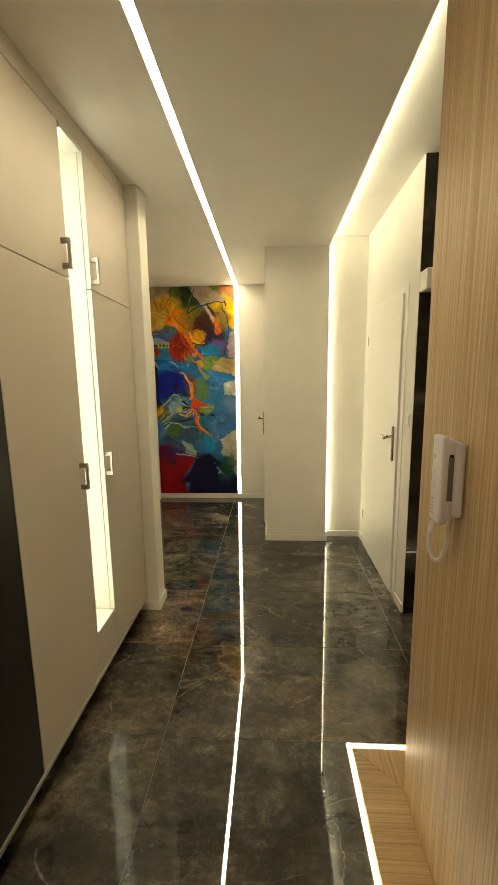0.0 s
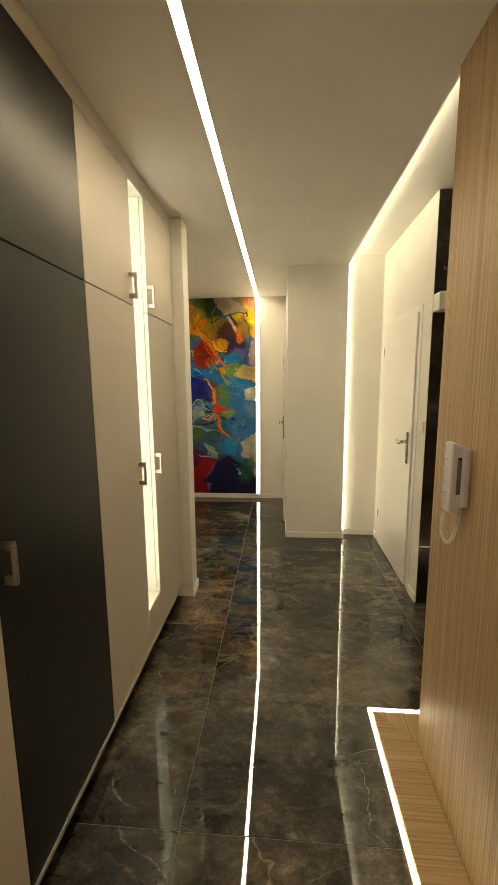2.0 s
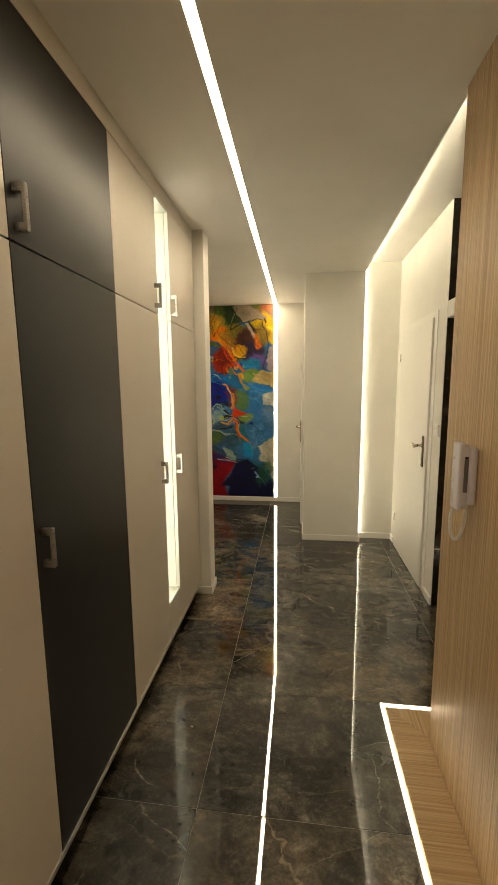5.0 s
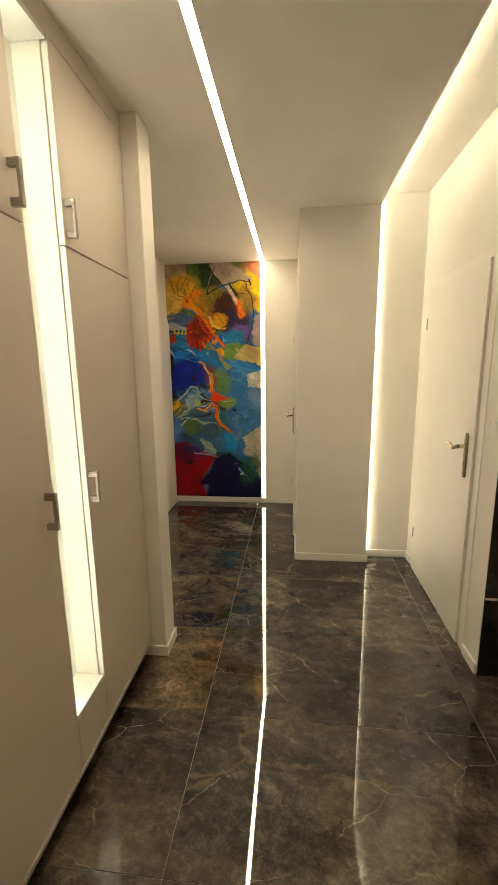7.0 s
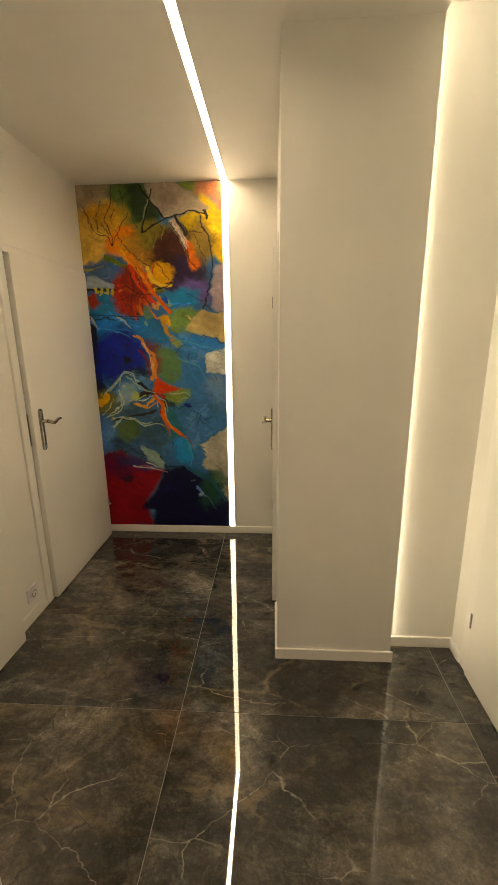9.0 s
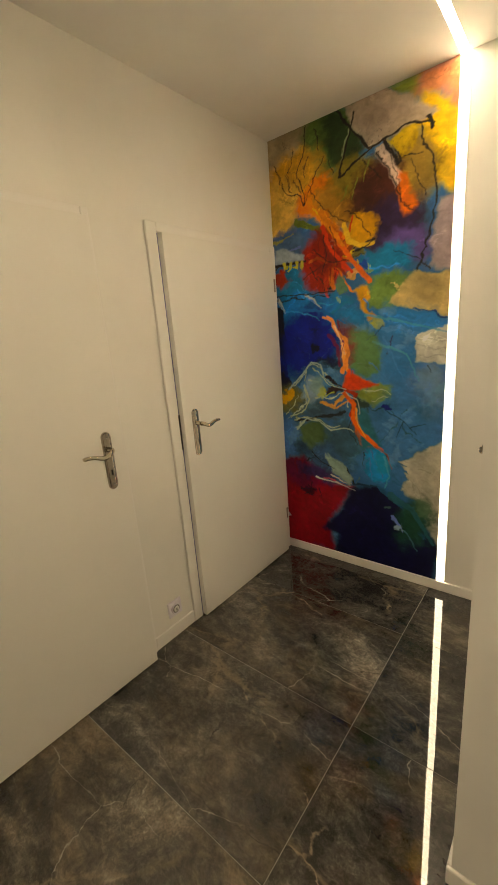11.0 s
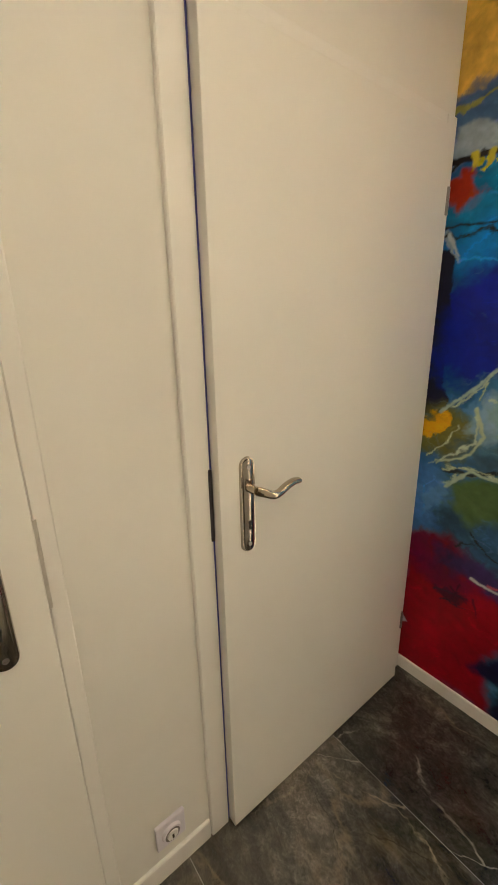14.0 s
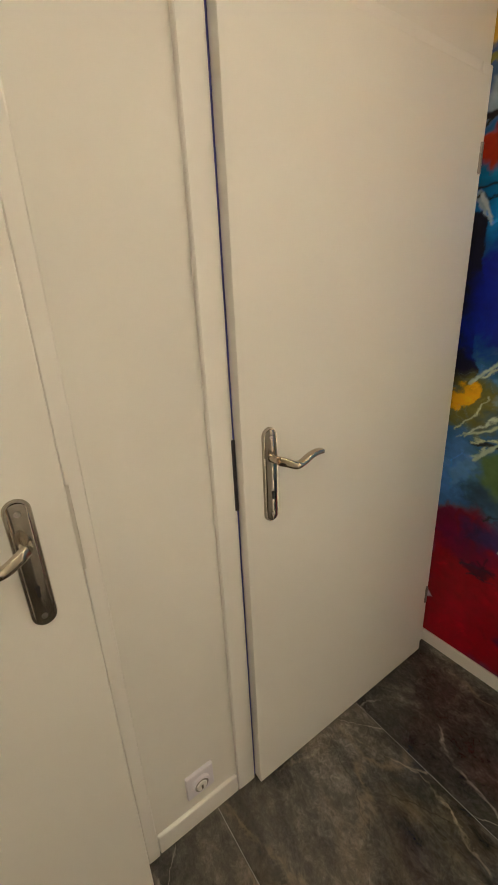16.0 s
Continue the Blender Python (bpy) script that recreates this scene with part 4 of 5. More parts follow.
    stroke([(69.6, 221.9), (73.1, 221.1)], 1.63, 1.63, (0.08, 0.14, 0.12), 1.0)
    blob(92.7, 218.7, 4.9, 4.6, (0.12, 0.2, 0.12), 0, 0.8, 0.7)
    stroke([(4.8, 21.5), (8.7, 30.3), (17.3, 38.3), (22.6, 45.5)], 0.36, 0.36, (0.02, 0.012, 0.012), 1.0)
    stroke([(10.7, 24.7), (15.3, 34.3)], 0.33, 0.33, (0.02, 0.012, 0.012), 1.0)
    stroke([(16.5, 27.9), (20, 38.3)], 0.33, 0.33, (0.02, 0.012, 0.012), 1.0)
    stroke([(25.1, 18.3), (23.4, 29.5)], 0.33, 0.33, (0.02, 0.012, 0.012), 1.0)
    stroke([(31.4, 67.2), (28.2, 79.2)], 0.57, 0.57, (0.02, 0.012, 0.012), 1.0)
    stroke([(35.6, 74.4), (40.6, 88), (36.6, 95.3)], 0.65, 0.65, (0.02, 0.012, 0.012), 1.0)
    stroke([(23, 75.2), (29.6, 82.4)], 0.49, 0.49, (0.02, 0.012, 0.012), 1.0)
    stroke([(29.2, 88), (38.5, 95.3)], 0.57, 0.57, (0.02, 0.012, 0.012), 1.0)
    stroke([(35.5, 64.8), (40.6, 72)], 0.65, 0.65, (0.02, 0.012, 0.012), 1.0)
    stroke([(26.4, 72), (33.2, 75.2)], 0.49, 0.49, (0.02, 0.012, 0.012), 1.0)
    stroke([(46.2, 55.2), (53, 58.4)], 0.49, 0.49, (0.02, 0.012, 0.012), 1.0)
    stroke([(69.7, 33.5), (77.8, 59.2), (83.8, 67.2)], 0.41, 0.41, (0.02, 0.012, 0.012), 1.0)
    stroke([(80.2, 39.9), (87.2, 59.2)], 0.41, 0.41, (0.02, 0.012, 0.012), 1.0)
    stroke([(73, 81.6), (83, 88), (90.7, 94.5)], 0.49, 0.49, (0.02, 0.012, 0.012), 1.0)
    stroke([(53, 59.2), (57.5, 62.4), (60.1, 72)], 0.41, 0.41, (0.02, 0.012, 0.012), 1.0)
    stroke([(38.1, 23.9), (40.6, 33.5)], 0.49, 0.49, (0.02, 0.012, 0.012), 1.0)
    stroke([(30.3, 4.7), (32.5, 17.5)], 0.49, 0.49, (0.02, 0.012, 0.012), 1.0)
    stroke([(11.4, 15.9), (9.1, 25.5), (5.5, 31.9)], 0.81, 0.33, (0.55, 0.3, 0.06), 1.0)
    stroke([(18.9, 15.9), (15.9, 26.3)], 0.81, 0.33, (0.55, 0.3, 0.06), 1.0)
    stroke([(27.5, 23.9), (25.3, 33.5)], 0.65, 0.33, (0.55, 0.3, 0.06), 1.0)
    stroke([(27.4, 47.1), (38.8, 62.4), (45.9, 73.6)], 1.14, 0.49, (0.86, 0.42, 0.06), 1.0)
    stroke([(31.8, 49.6), (44.6, 68.8)], 0.81, 0.49, (0.86, 0.42, 0.06), 1.0)
    stroke([(35, 72), (42.2, 81.6)], 1.14, 0.49, (0.8, 0.1, 0.02), 1.0)
    stroke([(29.8, 78.4), (33.9, 88)], 0.98, 0.49, (0.8, 0.1, 0.02), 1.0)
    stroke([(37.5, 81.6), (41.6, 91.2)], 0.98, 0.49, (0.8, 0.1, 0.02), 1.0)
    stroke([(7.2, 104.1), (19.8, 107.3), (30.5, 113.7)], 0.98, 0.33, (0.08, 0.36, 0.68), 1.0)
    stroke([(16, 94.5), (28.1, 102.5), (40.8, 104.1)], 0.98, 0.33, (0.08, 0.36, 0.68), 1.0)
    stroke([(11.7, 88), (22.3, 94.5)], 0.81, 0.33, (0.08, 0.36, 0.68), 1.0)
    stroke([(60.8, 88), (76.5, 91.2)], 0.98, 0.33, (0.08, 0.36, 0.68), 1.0)
    stroke([(56.8, 104.1), (62.8, 110.5)], 0.81, 0.33, (0.08, 0.36, 0.68), 1.0)
    stroke([(69.1, 113.7), (84.9, 120.1)], 0.81, 0.33, (0.08, 0.36, 0.68), 1.0)
    stroke([(75.3, 120.1), (97.7, 124.9)], 0.81, 0.33, (0.08, 0.36, 0.68), 1.0)
    stroke([(54, 39.9), (50.4, 49.6)], 0.98, 0.33, (0.2, 0.24, 0.05), 1.0)
    stroke([(60.5, 33.5), (56.9, 43.1)], 0.98, 0.33, (0.2, 0.24, 0.05), 1.0)
    stroke([(47.7, 43.1), (44.2, 49.6)], 0.98, 0.33, (0.2, 0.24, 0.05), 1.0)
    stroke([(72.8, 31.9), (76.3, 39.9)], 0.81, 0.81, (0.012, 0.01, 0.01), 1.0)
    stroke([(7.1, 68.8), (17.3, 67.2)], 0.98, 0.33, (0.2, 0.3, 0.5), 1.0)
    stroke([(1.4, 62.4), (14.1, 59.2)], 1.63, 0.49, (0.3, 0.3, 0.1), 1.0)
    blob(43.8, 94.5, 2.9, 4.2, (0.1, 0.2, 0.12), 0, 0.5, 1.0)
    blob(53.4, 80.0, 5.5, 2.3, (0.16, 0.14, 0.04), -20, 0.4, 1.0)
    blob(38.1, 72.0, 1.6, 2.3, (0.7, 0.6, 0.55), 0, 0.4, 1.0)
    stroke([(41.7, 115.3), (42.4, 123.3), (43.8, 132.9)], 2.28, 0.98, (0.2, 0.02, 0.04), 0.8)
    stroke([(43.3, 128.1), (43.9, 136.2)], 0.81, 0.49, (0.95, 0.5, 0.2), 1.0)
    stroke([(33.8, 146.6), (42.8, 152.5)], 2.60, 0.98, (0.008, 0.008, 0.02), 1.0)
    stroke([(33.9, 156.7), (42.6, 155.1)], 2.28, 0.81, (0.02, 0.01, 0.015), 1.0)
    stroke([(27.5, 158.9), (37.2, 156.7)], 0.98, 0.49, (0.5, 0.55, 0.1), 1.0)
    stroke([(3, 169.8), (10.9, 165), (12.4, 157)], 0.65, 0.24, (0.6, 0.66, 0.45), 1.0)
    stroke([(9.4, 173), (17.9, 170.6), (26.1, 172.2)], 0.65, 0.24, (0.6, 0.66, 0.45), 1.0)
    stroke([(21, 143.4), (18, 149)], 0.65, 0.24, (0.6, 0.66, 0.45), 1.0)
    stroke([(25.2, 141), (32.8, 149), (39.1, 153)], 0.49, 0.24, (0.6, 0.66, 0.45), 1.0)
    stroke([(57.2, 155.4), (67.1, 154.6), (71.8, 158.9)], 0.49, 0.24, (0.6, 0.66, 0.45), 1.0)
    stroke([(61.8, 160.2), (70.1, 160.2)], 0.41, 0.24, (0.6, 0.66, 0.45), 1.0)
    stroke([(22.7, 193.9), (30.7, 200.3), (39, 203.5)], 0.81, 0.24, (0.015, 0.02, 0.03), 1.0)
    stroke([(17.1, 200.3), (24.2, 197.1)], 0.65, 0.24, (0.015, 0.02, 0.03), 1.0)
    stroke([(49.7, 169.8), (48.3, 177.8), (53.6, 187.5)], 0.65, 0.24, (0.015, 0.02, 0.03), 1.0)
    stroke([(12, 219.5), (22.6, 217.1)], 0.81, 0.24, (0.015, 0.02, 0.03), 1.0)
    stroke([(15.3, 221.9), (23.9, 221.1)], 0.65, 0.24, (0.015, 0.02, 0.03), 1.0)
    stroke([(90.6, 144.2), (93.7, 147.4)], 0.81, 0.24, (0.015, 0.02, 0.03), 1.0)
    stroke([(56.8, 190.7), (57.1, 200.3)], 0.65, 0.24, (0.015, 0.02, 0.03), 1.0)
    stroke([(69.4, 191.5), (74.9, 200.3)], 0.65, 0.24, (0.015, 0.02, 0.03), 1.0)
    stroke([(68.5, 126.5), (77.4, 145.8), (83.6, 155.4)], 0.98, 0.33, (0.12, 0.4, 0.58), 0.8)
    stroke([(78.3, 123.3), (84.1, 141)], 0.81, 0.33, (0.12, 0.4, 0.58), 0.8)
    stroke([(61.2, 141), (70.7, 149)], 0.81, 0.33, (0.12, 0.4, 0.58), 0.8)
    stroke([(61.9, 189.1), (68, 203.5)], 0.98, 0.33, (0.12, 0.4, 0.58), 0.8)
    stroke([(60, 193.9), (62.7, 206.7)], 0.81, 0.33, (0.12, 0.4, 0.58), 0.8)
    stroke([(80.9, 181.1), (90.8, 185.9)], 0.65, 0.33, (0.12, 0.4, 0.58), 0.8)
    stroke([(3.6, 181.1), (4.3, 192.3)], 0.98, 0.33, (0.12, 0.4, 0.58), 0.8)
    stroke([(84.9, 206.7), (94.9, 213.1)], 0.65, 0.33, (0.3, 0.3, 0.24), 0.7)
    stroke([(88.7, 197.1), (97, 200.3)], 0.65, 0.33, (0.3, 0.3, 0.24), 0.7)
    stroke([(83.3, 203.5), (88, 213.1)], 0.65, 0.33, (0.3, 0.3, 0.24), 0.7)
    stroke([(50.4, 211.5), (64.2, 209.9)], 1.63, 0.65, (0.02, 0.05, 0.1), 1.0)
    stroke([(8.8, 198.7), (9.2, 213.1)], 1.30, 0.49, (0.2, 0.01, 0.03), 0.7)
    stroke([(20, 227.6), (33.2, 235.6)], 1.63, 0.65, (0.36, 0.012, 0.03), 0.6)
    # the red flower: petals fanned round a dark heart
    for k in range(11):
        a = radians(33 * k + 9 * (k % 3))
        r0, r1 = 3.0 + k % 2, 11.0 + 2.5 * (k % 4)
        c, d = math.cos(a), 1.1 * math.sin(a)
        stroke([(38 + r0 * c, 79 + r0 * d), (38 + 0.6 * r1 * c - 1.5 * d, 79 + 0.6 * r1 * d + 1.5 * c), (38 + r1 * c, 79 + r1 * d)], 4.2, 1.4, ((0.62, 0.07, 0.02), (0.16, 0.02, 0.015), (0.72, 0.22, 0.04))[k % 3], 0.75)
        if k % 2:
            stroke([(38 + r0 * d, 79 - r0 * c), (38 + r1 * d, 79 - r1 * c)], 0.9, 0.3, (0.02, 0.012, 0.012), 0.9)
    blob(38, 79, 3.6, 4.4, (0.05, 0.012, 0.012), 0, 0.6, 0.85)
    # hairline cracks and loose line work of the upper part, pale flow lines in the blue
    crack = np.abs(value_noise(gx / 16, gy / 16, 21, 5))
    lines = np.clip(1 - crack / 0.010, 0, 1) * np.clip(value_noise(gx / 18, gy / 18, 22, 2) * 6, 0, 1)
    lay(0.45 * lines * np.clip((112 - gy) / 20, 0, 1), (0.015, 0.010, 0.010))
    flow = np.abs(value_noise((gx + 0.4 * gy) / 20, (gy - 0.3 * gx) / 11, 23, 4))
    lines = np.clip(1 - flow / 0.012, 0, 1) * np.clip(value_noise(gx / 14, gy / 14, 24, 2) * 6, 0, 1)
    lay(0.15 * lines * np.clip((gy - 100) / 15, 0, 1) * np.clip((215 - gy) / 15, 0, 1), (0.35, 0.50, 0.50))
    # the wet paint has run: everything is drawn along slow curls, and pools darker and lighter
    sag = np.interp(gy, (0, 25, 52, 80, 118, 150, 186, 225, 254.5), (0, 5, 8, 10, 11.5, 10.5, 8.5, 5, 0)) * (0.85 + 0.0035 * gx)
    sx = np.clip(np.rint((gx + 4.4 * value_noise(gx / 7, gy / 7, 41, 3)) / 99.8 * (GW - 1)), 0, GW - 1).astype(int)
    sy = np.clip(np.rint((gy + sag + 4.4 * value_noise(gx / 7, gy / 7, 42, 3)) / 254.5 * (GH - 1)), 0, GH - 1).astype(int)
    art[:] = art[sy, sx]
    pool = value_noise((gx + 6 * value_noise(gx / 12, gy / 12, 43, 2)) / 13, (gy + 6 * value_noise(gx / 12, gy / 12, 44, 2)) / 13, 45, 5)
    art[:] *= np.clip(1.0 + 0.9 * pool, 0.35, 1.6)[..., None]
    sheen = np.clip(1 - np.abs(value_noise((gx + 8 * drag) / 17, (gy - 8 * drag) / 12, 46, 4)) / 0.02, 0, 1) * np.clip(value_noise(gx / 10, gy / 10, 47, 2) * 5, 0, 1)
    art[:] *= (1.0 + 0.5 * sheen)[..., None]
    # lighter sky-blue glaze over the teal in the middle
    teal = np.clip((art[..., 2] - 1.5 * art[..., 0]) * 7, 0, 1) * np.clip((art[..., 1] - 0.5 * art[..., 2]) * 30, 0, 1)
    glaze = 0.85 * teal * np.clip((gy - 100) / 18, 0, 1) * np.clip((212 - gy) / 18, 0, 1) * np.clip(0.75 + 1.6 * pool, 0, 1)
    lay(glaze * np.clip((gx - 30) / 30, 0.25, 1), (0.085, 0.25, 0.36))
    lay(teal * np.clip(4.5 * value_noise((gx + 10 * drag) / 9, (gy + 0.6 * gx) / 12, 48, 4) - 0.35, 0, 0.6) * np.clip((gy - 85) / 15, 0, 1), (0.17, 0.40, 0.46))
    straw = np.clip((art[..., 0] - 2.0 * art[..., 2]) * 6, 0, 1) * np.clip((62 - gy) / 15, 0, 1) * np.clip((45 - gx) / 15, 0, 1)
    art[:] *= (1 + 0.4 * straw)[..., None]
    art[..., 2] *= 1 + 0.35 * teal
    art[..., 1] *= 1 - 0.14 * teal
    # late marks, laid over the dried paint
    patch([(1.4, 58.8), (7.2, 59.0), (21.6, 65.2), (20.8, 67.6), (1.2, 64.7)], (0.36, 0.43, 0.5), 0.8, 1.0)
    stroke([(0.8, 68.1), (21.8, 68.1)], 1.6, 1.2, (0.012, 0.01, 0.012), 1.0)
    stroke([(7.4, 67.1), (7.3, 70.0)], 1.9, 1.7, (0.62, 0.56, 0.1), 1.0)
    stroke([(11.8, 67.5), (11.8, 70.5)], 1.9, 1.7, (0.62, 0.56, 0.1), 1.0)
    stroke([(15.9, 67.9), (15.9, 70.9)], 1.9, 1.7, (0.62, 0.56, 0.1), 1.0)
    stroke([(19.5, 68.3), (19.5, 71.2)], 1.9, 1.7, (0.62, 0.56, 0.1), 1.0)
    blob(3.3, 74.8, 3.2, 4.2, (0.42, 0.05, 0.03), -20, 0.5, 1.0)
    blob(10.2, 80.4, 6, 3, (0.04, 0.24, 0.5), 0, 0.6, 0.8)
    blob(35.0, 65.9, 9.5, 14, (0.22, 0.018, 0.016), 10, 0.5, 0.75)
    stroke([(33.6, 52.8), (38.2, 65.3), (50.4, 78.6)], 2.6, 1.4, (0.66, 0.07, 0.02), 1.0)
    stroke([(42.5, 61.7), (50.7, 72.6), (60.5, 84.5)], 2.4, 3.0, (0.72, 0.16, 0.03), 1.0)
    stroke([(32.5, 44.8), (38.9, 55.4), (45.4, 64.0)], 3.4, 2.0, (0.72, 0.26, 0.05), 1.0)
    stroke([(46.0, 54.3), (49.0, 62.5), (55.7, 66.2), (62.5, 65.9)], 3.2, 2.0, (0.75, 0.5, 0.09), 1.0)
    stroke([(51.0, 68.2), (57.9, 67.4), (63.1, 64.0)], 0.9, 0.5, (0.012, 0.01, 0.01), 1.0)
    stroke([(34.0, 56.8), (35.4, 69.0), (32.4, 77.0)], 0.6, 0.4, (0.02, 0.008, 0.01), 0.9)
    stroke([(39.5, 63.4), (41.7, 73.7)], 0.6, 0.4, (0.02, 0.008, 0.01), 0.9)
    stroke([(28.4, 64.2), (36.5, 71.2), (47.2, 72.2)], 0.6, 0.4, (0.02, 0.008, 0.01), 0.9)
    stroke([(37.9, 53.3), (42.3, 63.7)], 0.6, 0.4, (0.02, 0.008, 0.01), 0.9)
    blob(50.3, 79.6, 1.8, 1.8, (0.5, 0.3, 0.1), 0, 0.25, 1.0)
    blob(60.7, 79.9, 1.5, 1.5, (0.22, 0.34, 0.2), 0, 0.25, 1.0)
    blob(42.8, 92.1, 1.4, 1.4, (0.22, 0.36, 0.3), 0, 0.25, 1.0)
    blob(55.3, 75.0, 1.2, 1.2, (0.55, 0.42, 0.12), 0, 0.25, 1.0)
    blob(75.6, 90.7, 0.8, 0.8, (0.6, 0.55, 0.2), 0, 0.25, 1.0)
    stroke([(21.4, 87.1), (26.2, 90.3), (31.7, 95.2)], 1.6, 0.4, (0.55, 0.62, 0.66), 1.0)
    stroke([(2.6, 88.0), (6.1, 94.0)], 1.5, 0.5, (0.55, 0.6, 0.62), 1.0)
    stroke([(-1.2, 85.5), (25.2, 87.0), (40.2, 87.0)], 0.8, 0.5, (0.012, 0.012, 0.02), 1.0)
    stroke([(14.1, 94.9), (32.0, 97.1), (46.4, 105.5)], 2.2, 0.8, (0.03, 0.17, 0.52), 0.8)
    stroke([(58.5, 101.9), (76.6, 107.0), (100.2, 114.2)], 1.6, 0.6, (0.1, 0.34, 0.52), 0.8)
    stroke([(62.5, 117.0), (80.7, 123.9), (87.1, 139.0)], 1.3, 0.5, (0.12, 0.38, 0.5), 0.7)
    blob(57.7, 119.0, 7, 10, (0.13, 0.25, 0.1), 25, 0.7, 0.7)
    patch([(51.4, 155.1), (58.4, 154.9), (67.8, 177.1), (56.0, 180.2)], (0.04, 0.17, 0.22), 1.6, 1.0)
    stroke([(32.2, 101.0), (38.6, 103.3), (40.7, 109.5), (47.0, 115.2), (47.8, 123.0), (44.1, 133.1)], 1.1, 2.6, (0.8, 0.3, 0.09), 1.0)
    stroke([(39.4, 106.2), (43.3, 114.4), (45.8, 122.9)], 0.9, 0.5, (0.92, 0.6, 0.34), 1.0)
    stroke([(36.0, 111.5), (41.1, 118.4), (42.3, 129.6)], 2.6, 1.6, (0.2, 0.02, 0.05), 0.8)
    stroke([(45.4, 146.3), (51.1, 152.7), (50.1, 161.8), (56.4, 170.4), (67.7, 179.5)], 2.6, 2.4, (0.78, 0.16, 0.03), 1.0)
    stroke([(52.4, 155.1), (53.0, 163.3), (58.1, 172.0)], 1.0, 0.5, (0.92, 0.44, 0.12), 1.0)
    stroke([(63.6, 177.3), (70.8, 181.7), (73.7, 190.0)], 1.2, 0.5, (0.35, 0.1, 0.05), 1.0)
    patch([(45.6, 143.0), (50.1, 133.1), (54.3, 137.7), (65.8, 141.1), (54.0, 143.9)], (0.78, 0.09, 0.025), 1.0, 1.0)
    blob(26.4, 142.4, 5.5, 6.0, (0.27, 0.42, 0.44), 0, 0.6, 0.9)
    blob(30.3, 145.9, 2.8, 3.2, (0.42, 0.5, 0.16), 0, 0.5, 0.9)
    blob(21.9, 173.7, 9, 8, (0.1, 0.17, 0.07), 0, 0.6, 0.9)
    stroke([(6.4, 144.1), (17.1, 134.0), (23.1, 127.5), (30.1, 128.5), (31.6, 136.5), (39.0, 142.3), (46.0, 143.9)], 1.1, 0.6, (0.46, 0.58, 0.52), 1.0)
    stroke([(17.7, 142.4), (21.1, 150.4), (17.7, 157.8), (6.8, 163.1)], 1.5, 0.6, (0.5, 0.58, 0.42), 1.0)
    stroke([(11.7, 171.1), (18.6, 163.3), (28.1, 164.9), (35.8, 169.6), (45.1, 167.7), (50.7, 169.4)], 1.2, 0.5, (0.48, 0.58, 0.46), 1.0)
    stroke([(33.0, 153.1), (40.2, 155.3), (47.4, 150.4)], 1.6, 1.0, (0.72, 0.36, 0.12), 1.0)
    stroke([(46.4, 145.8), (53.7, 150.4), (54.5, 158.5)], 0.8, 0.4, (0.55, 0.6, 0.48), 0.8)
    stroke([(70.5, 155.8), (79.8, 161.3), (86.6, 167.9)], 0.6, 0.35, (0.012, 0.06, 0.09), 1.0)
    stroke([(79.8, 161.3), (76.0, 170.7)], 0.6, 0.35, (0.012, 0.06, 0.09), 1.0)
    stroke([(83.2, 164.6), (91.2, 162.0)], 0.6, 0.35, (0.012, 0.06, 0.09), 1.0)
    patch([(32.8, 185.9), (41.1, 191.2), (49.8, 199.9), (47.7, 204.8), (39.2, 199.0)], (0.3, 0.42, 0.36), 1.0, 1.0)
    stroke([(24.3, 203.0), (38.9, 204.6), (51.3, 207.6)], 0.9, 0.4, (0.58, 0.6, 0.58), 1.0)
    blob(67.5, 186.8, 5, 9, (0.05, 0.3, 0.52), 5, 0.5, 0.8)
    stroke([(69.6, 183.0), (72.1, 195.0), (70.1, 202.7)], 1.3, 0.5, (0.12, 0.4, 0.58), 0.8)
    stroke([(73.7, 207.4), (85.8, 213.7), (97.5, 232.5)], 5.0, 1.5, (0.035, 0.13, 0.16), 0.8)
    blob(79.9, 226.6, 1.6, 3.2, (0.36, 0.48, 0.58), -40, 0.6, 1.0)
    stroke([(81.9, 228.2), (89.0, 238.9)], 1.0, 0.4, (0.1, 0.22, 0.26), 1.0)
    blob(14.8, 207.9, 14, 5, (0.1, 0.012, 0.06), 0, 0.8, 0.6)
    stroke([(17.4, 210.3), (24.3, 213.7)], 0.7, 0.3, (0.03, 0.006, 0.02), 0.8)
    stroke([(21.1, 207.3), (18.4, 216.3)], 0.7, 0.3, (0.03, 0.006, 0.02), 0.8)
    stroke([(26.0, 210.9), (28.3, 217.4)], 0.7, 0.3, (0.03, 0.006, 0.02), 0.8)
    # Not a print mark: a pale triangular reflection, painted in at the lower left.
    patch([(0.3, 232.5), (3.4, 236.0), (0.5, 237.8)], (0.62, 0.56, 0.60), 0.4)
    # dry spatter on the pale field, and canvas speckle all over
    speck = value_noise(gx / 0.7, gy / 0.7, 12, 2) > 0.24
    near = np.exp(-(((gx - 66) / 13) ** 2 + ((gy - 22) / 7) ** 2))
    lay(speck * near * 0.8, (0.10, 0.06, 0.06))
    art[:] *= (1.0 + 0.10 * value_noise(gx / 0.9, gy / 0.9, 13, 2))[..., None]
    grey = art.mean(-1, keepdims=True)
    return np.clip((grey + 1.18 * (art - grey)) * 0.95, 0.002, 0.9)


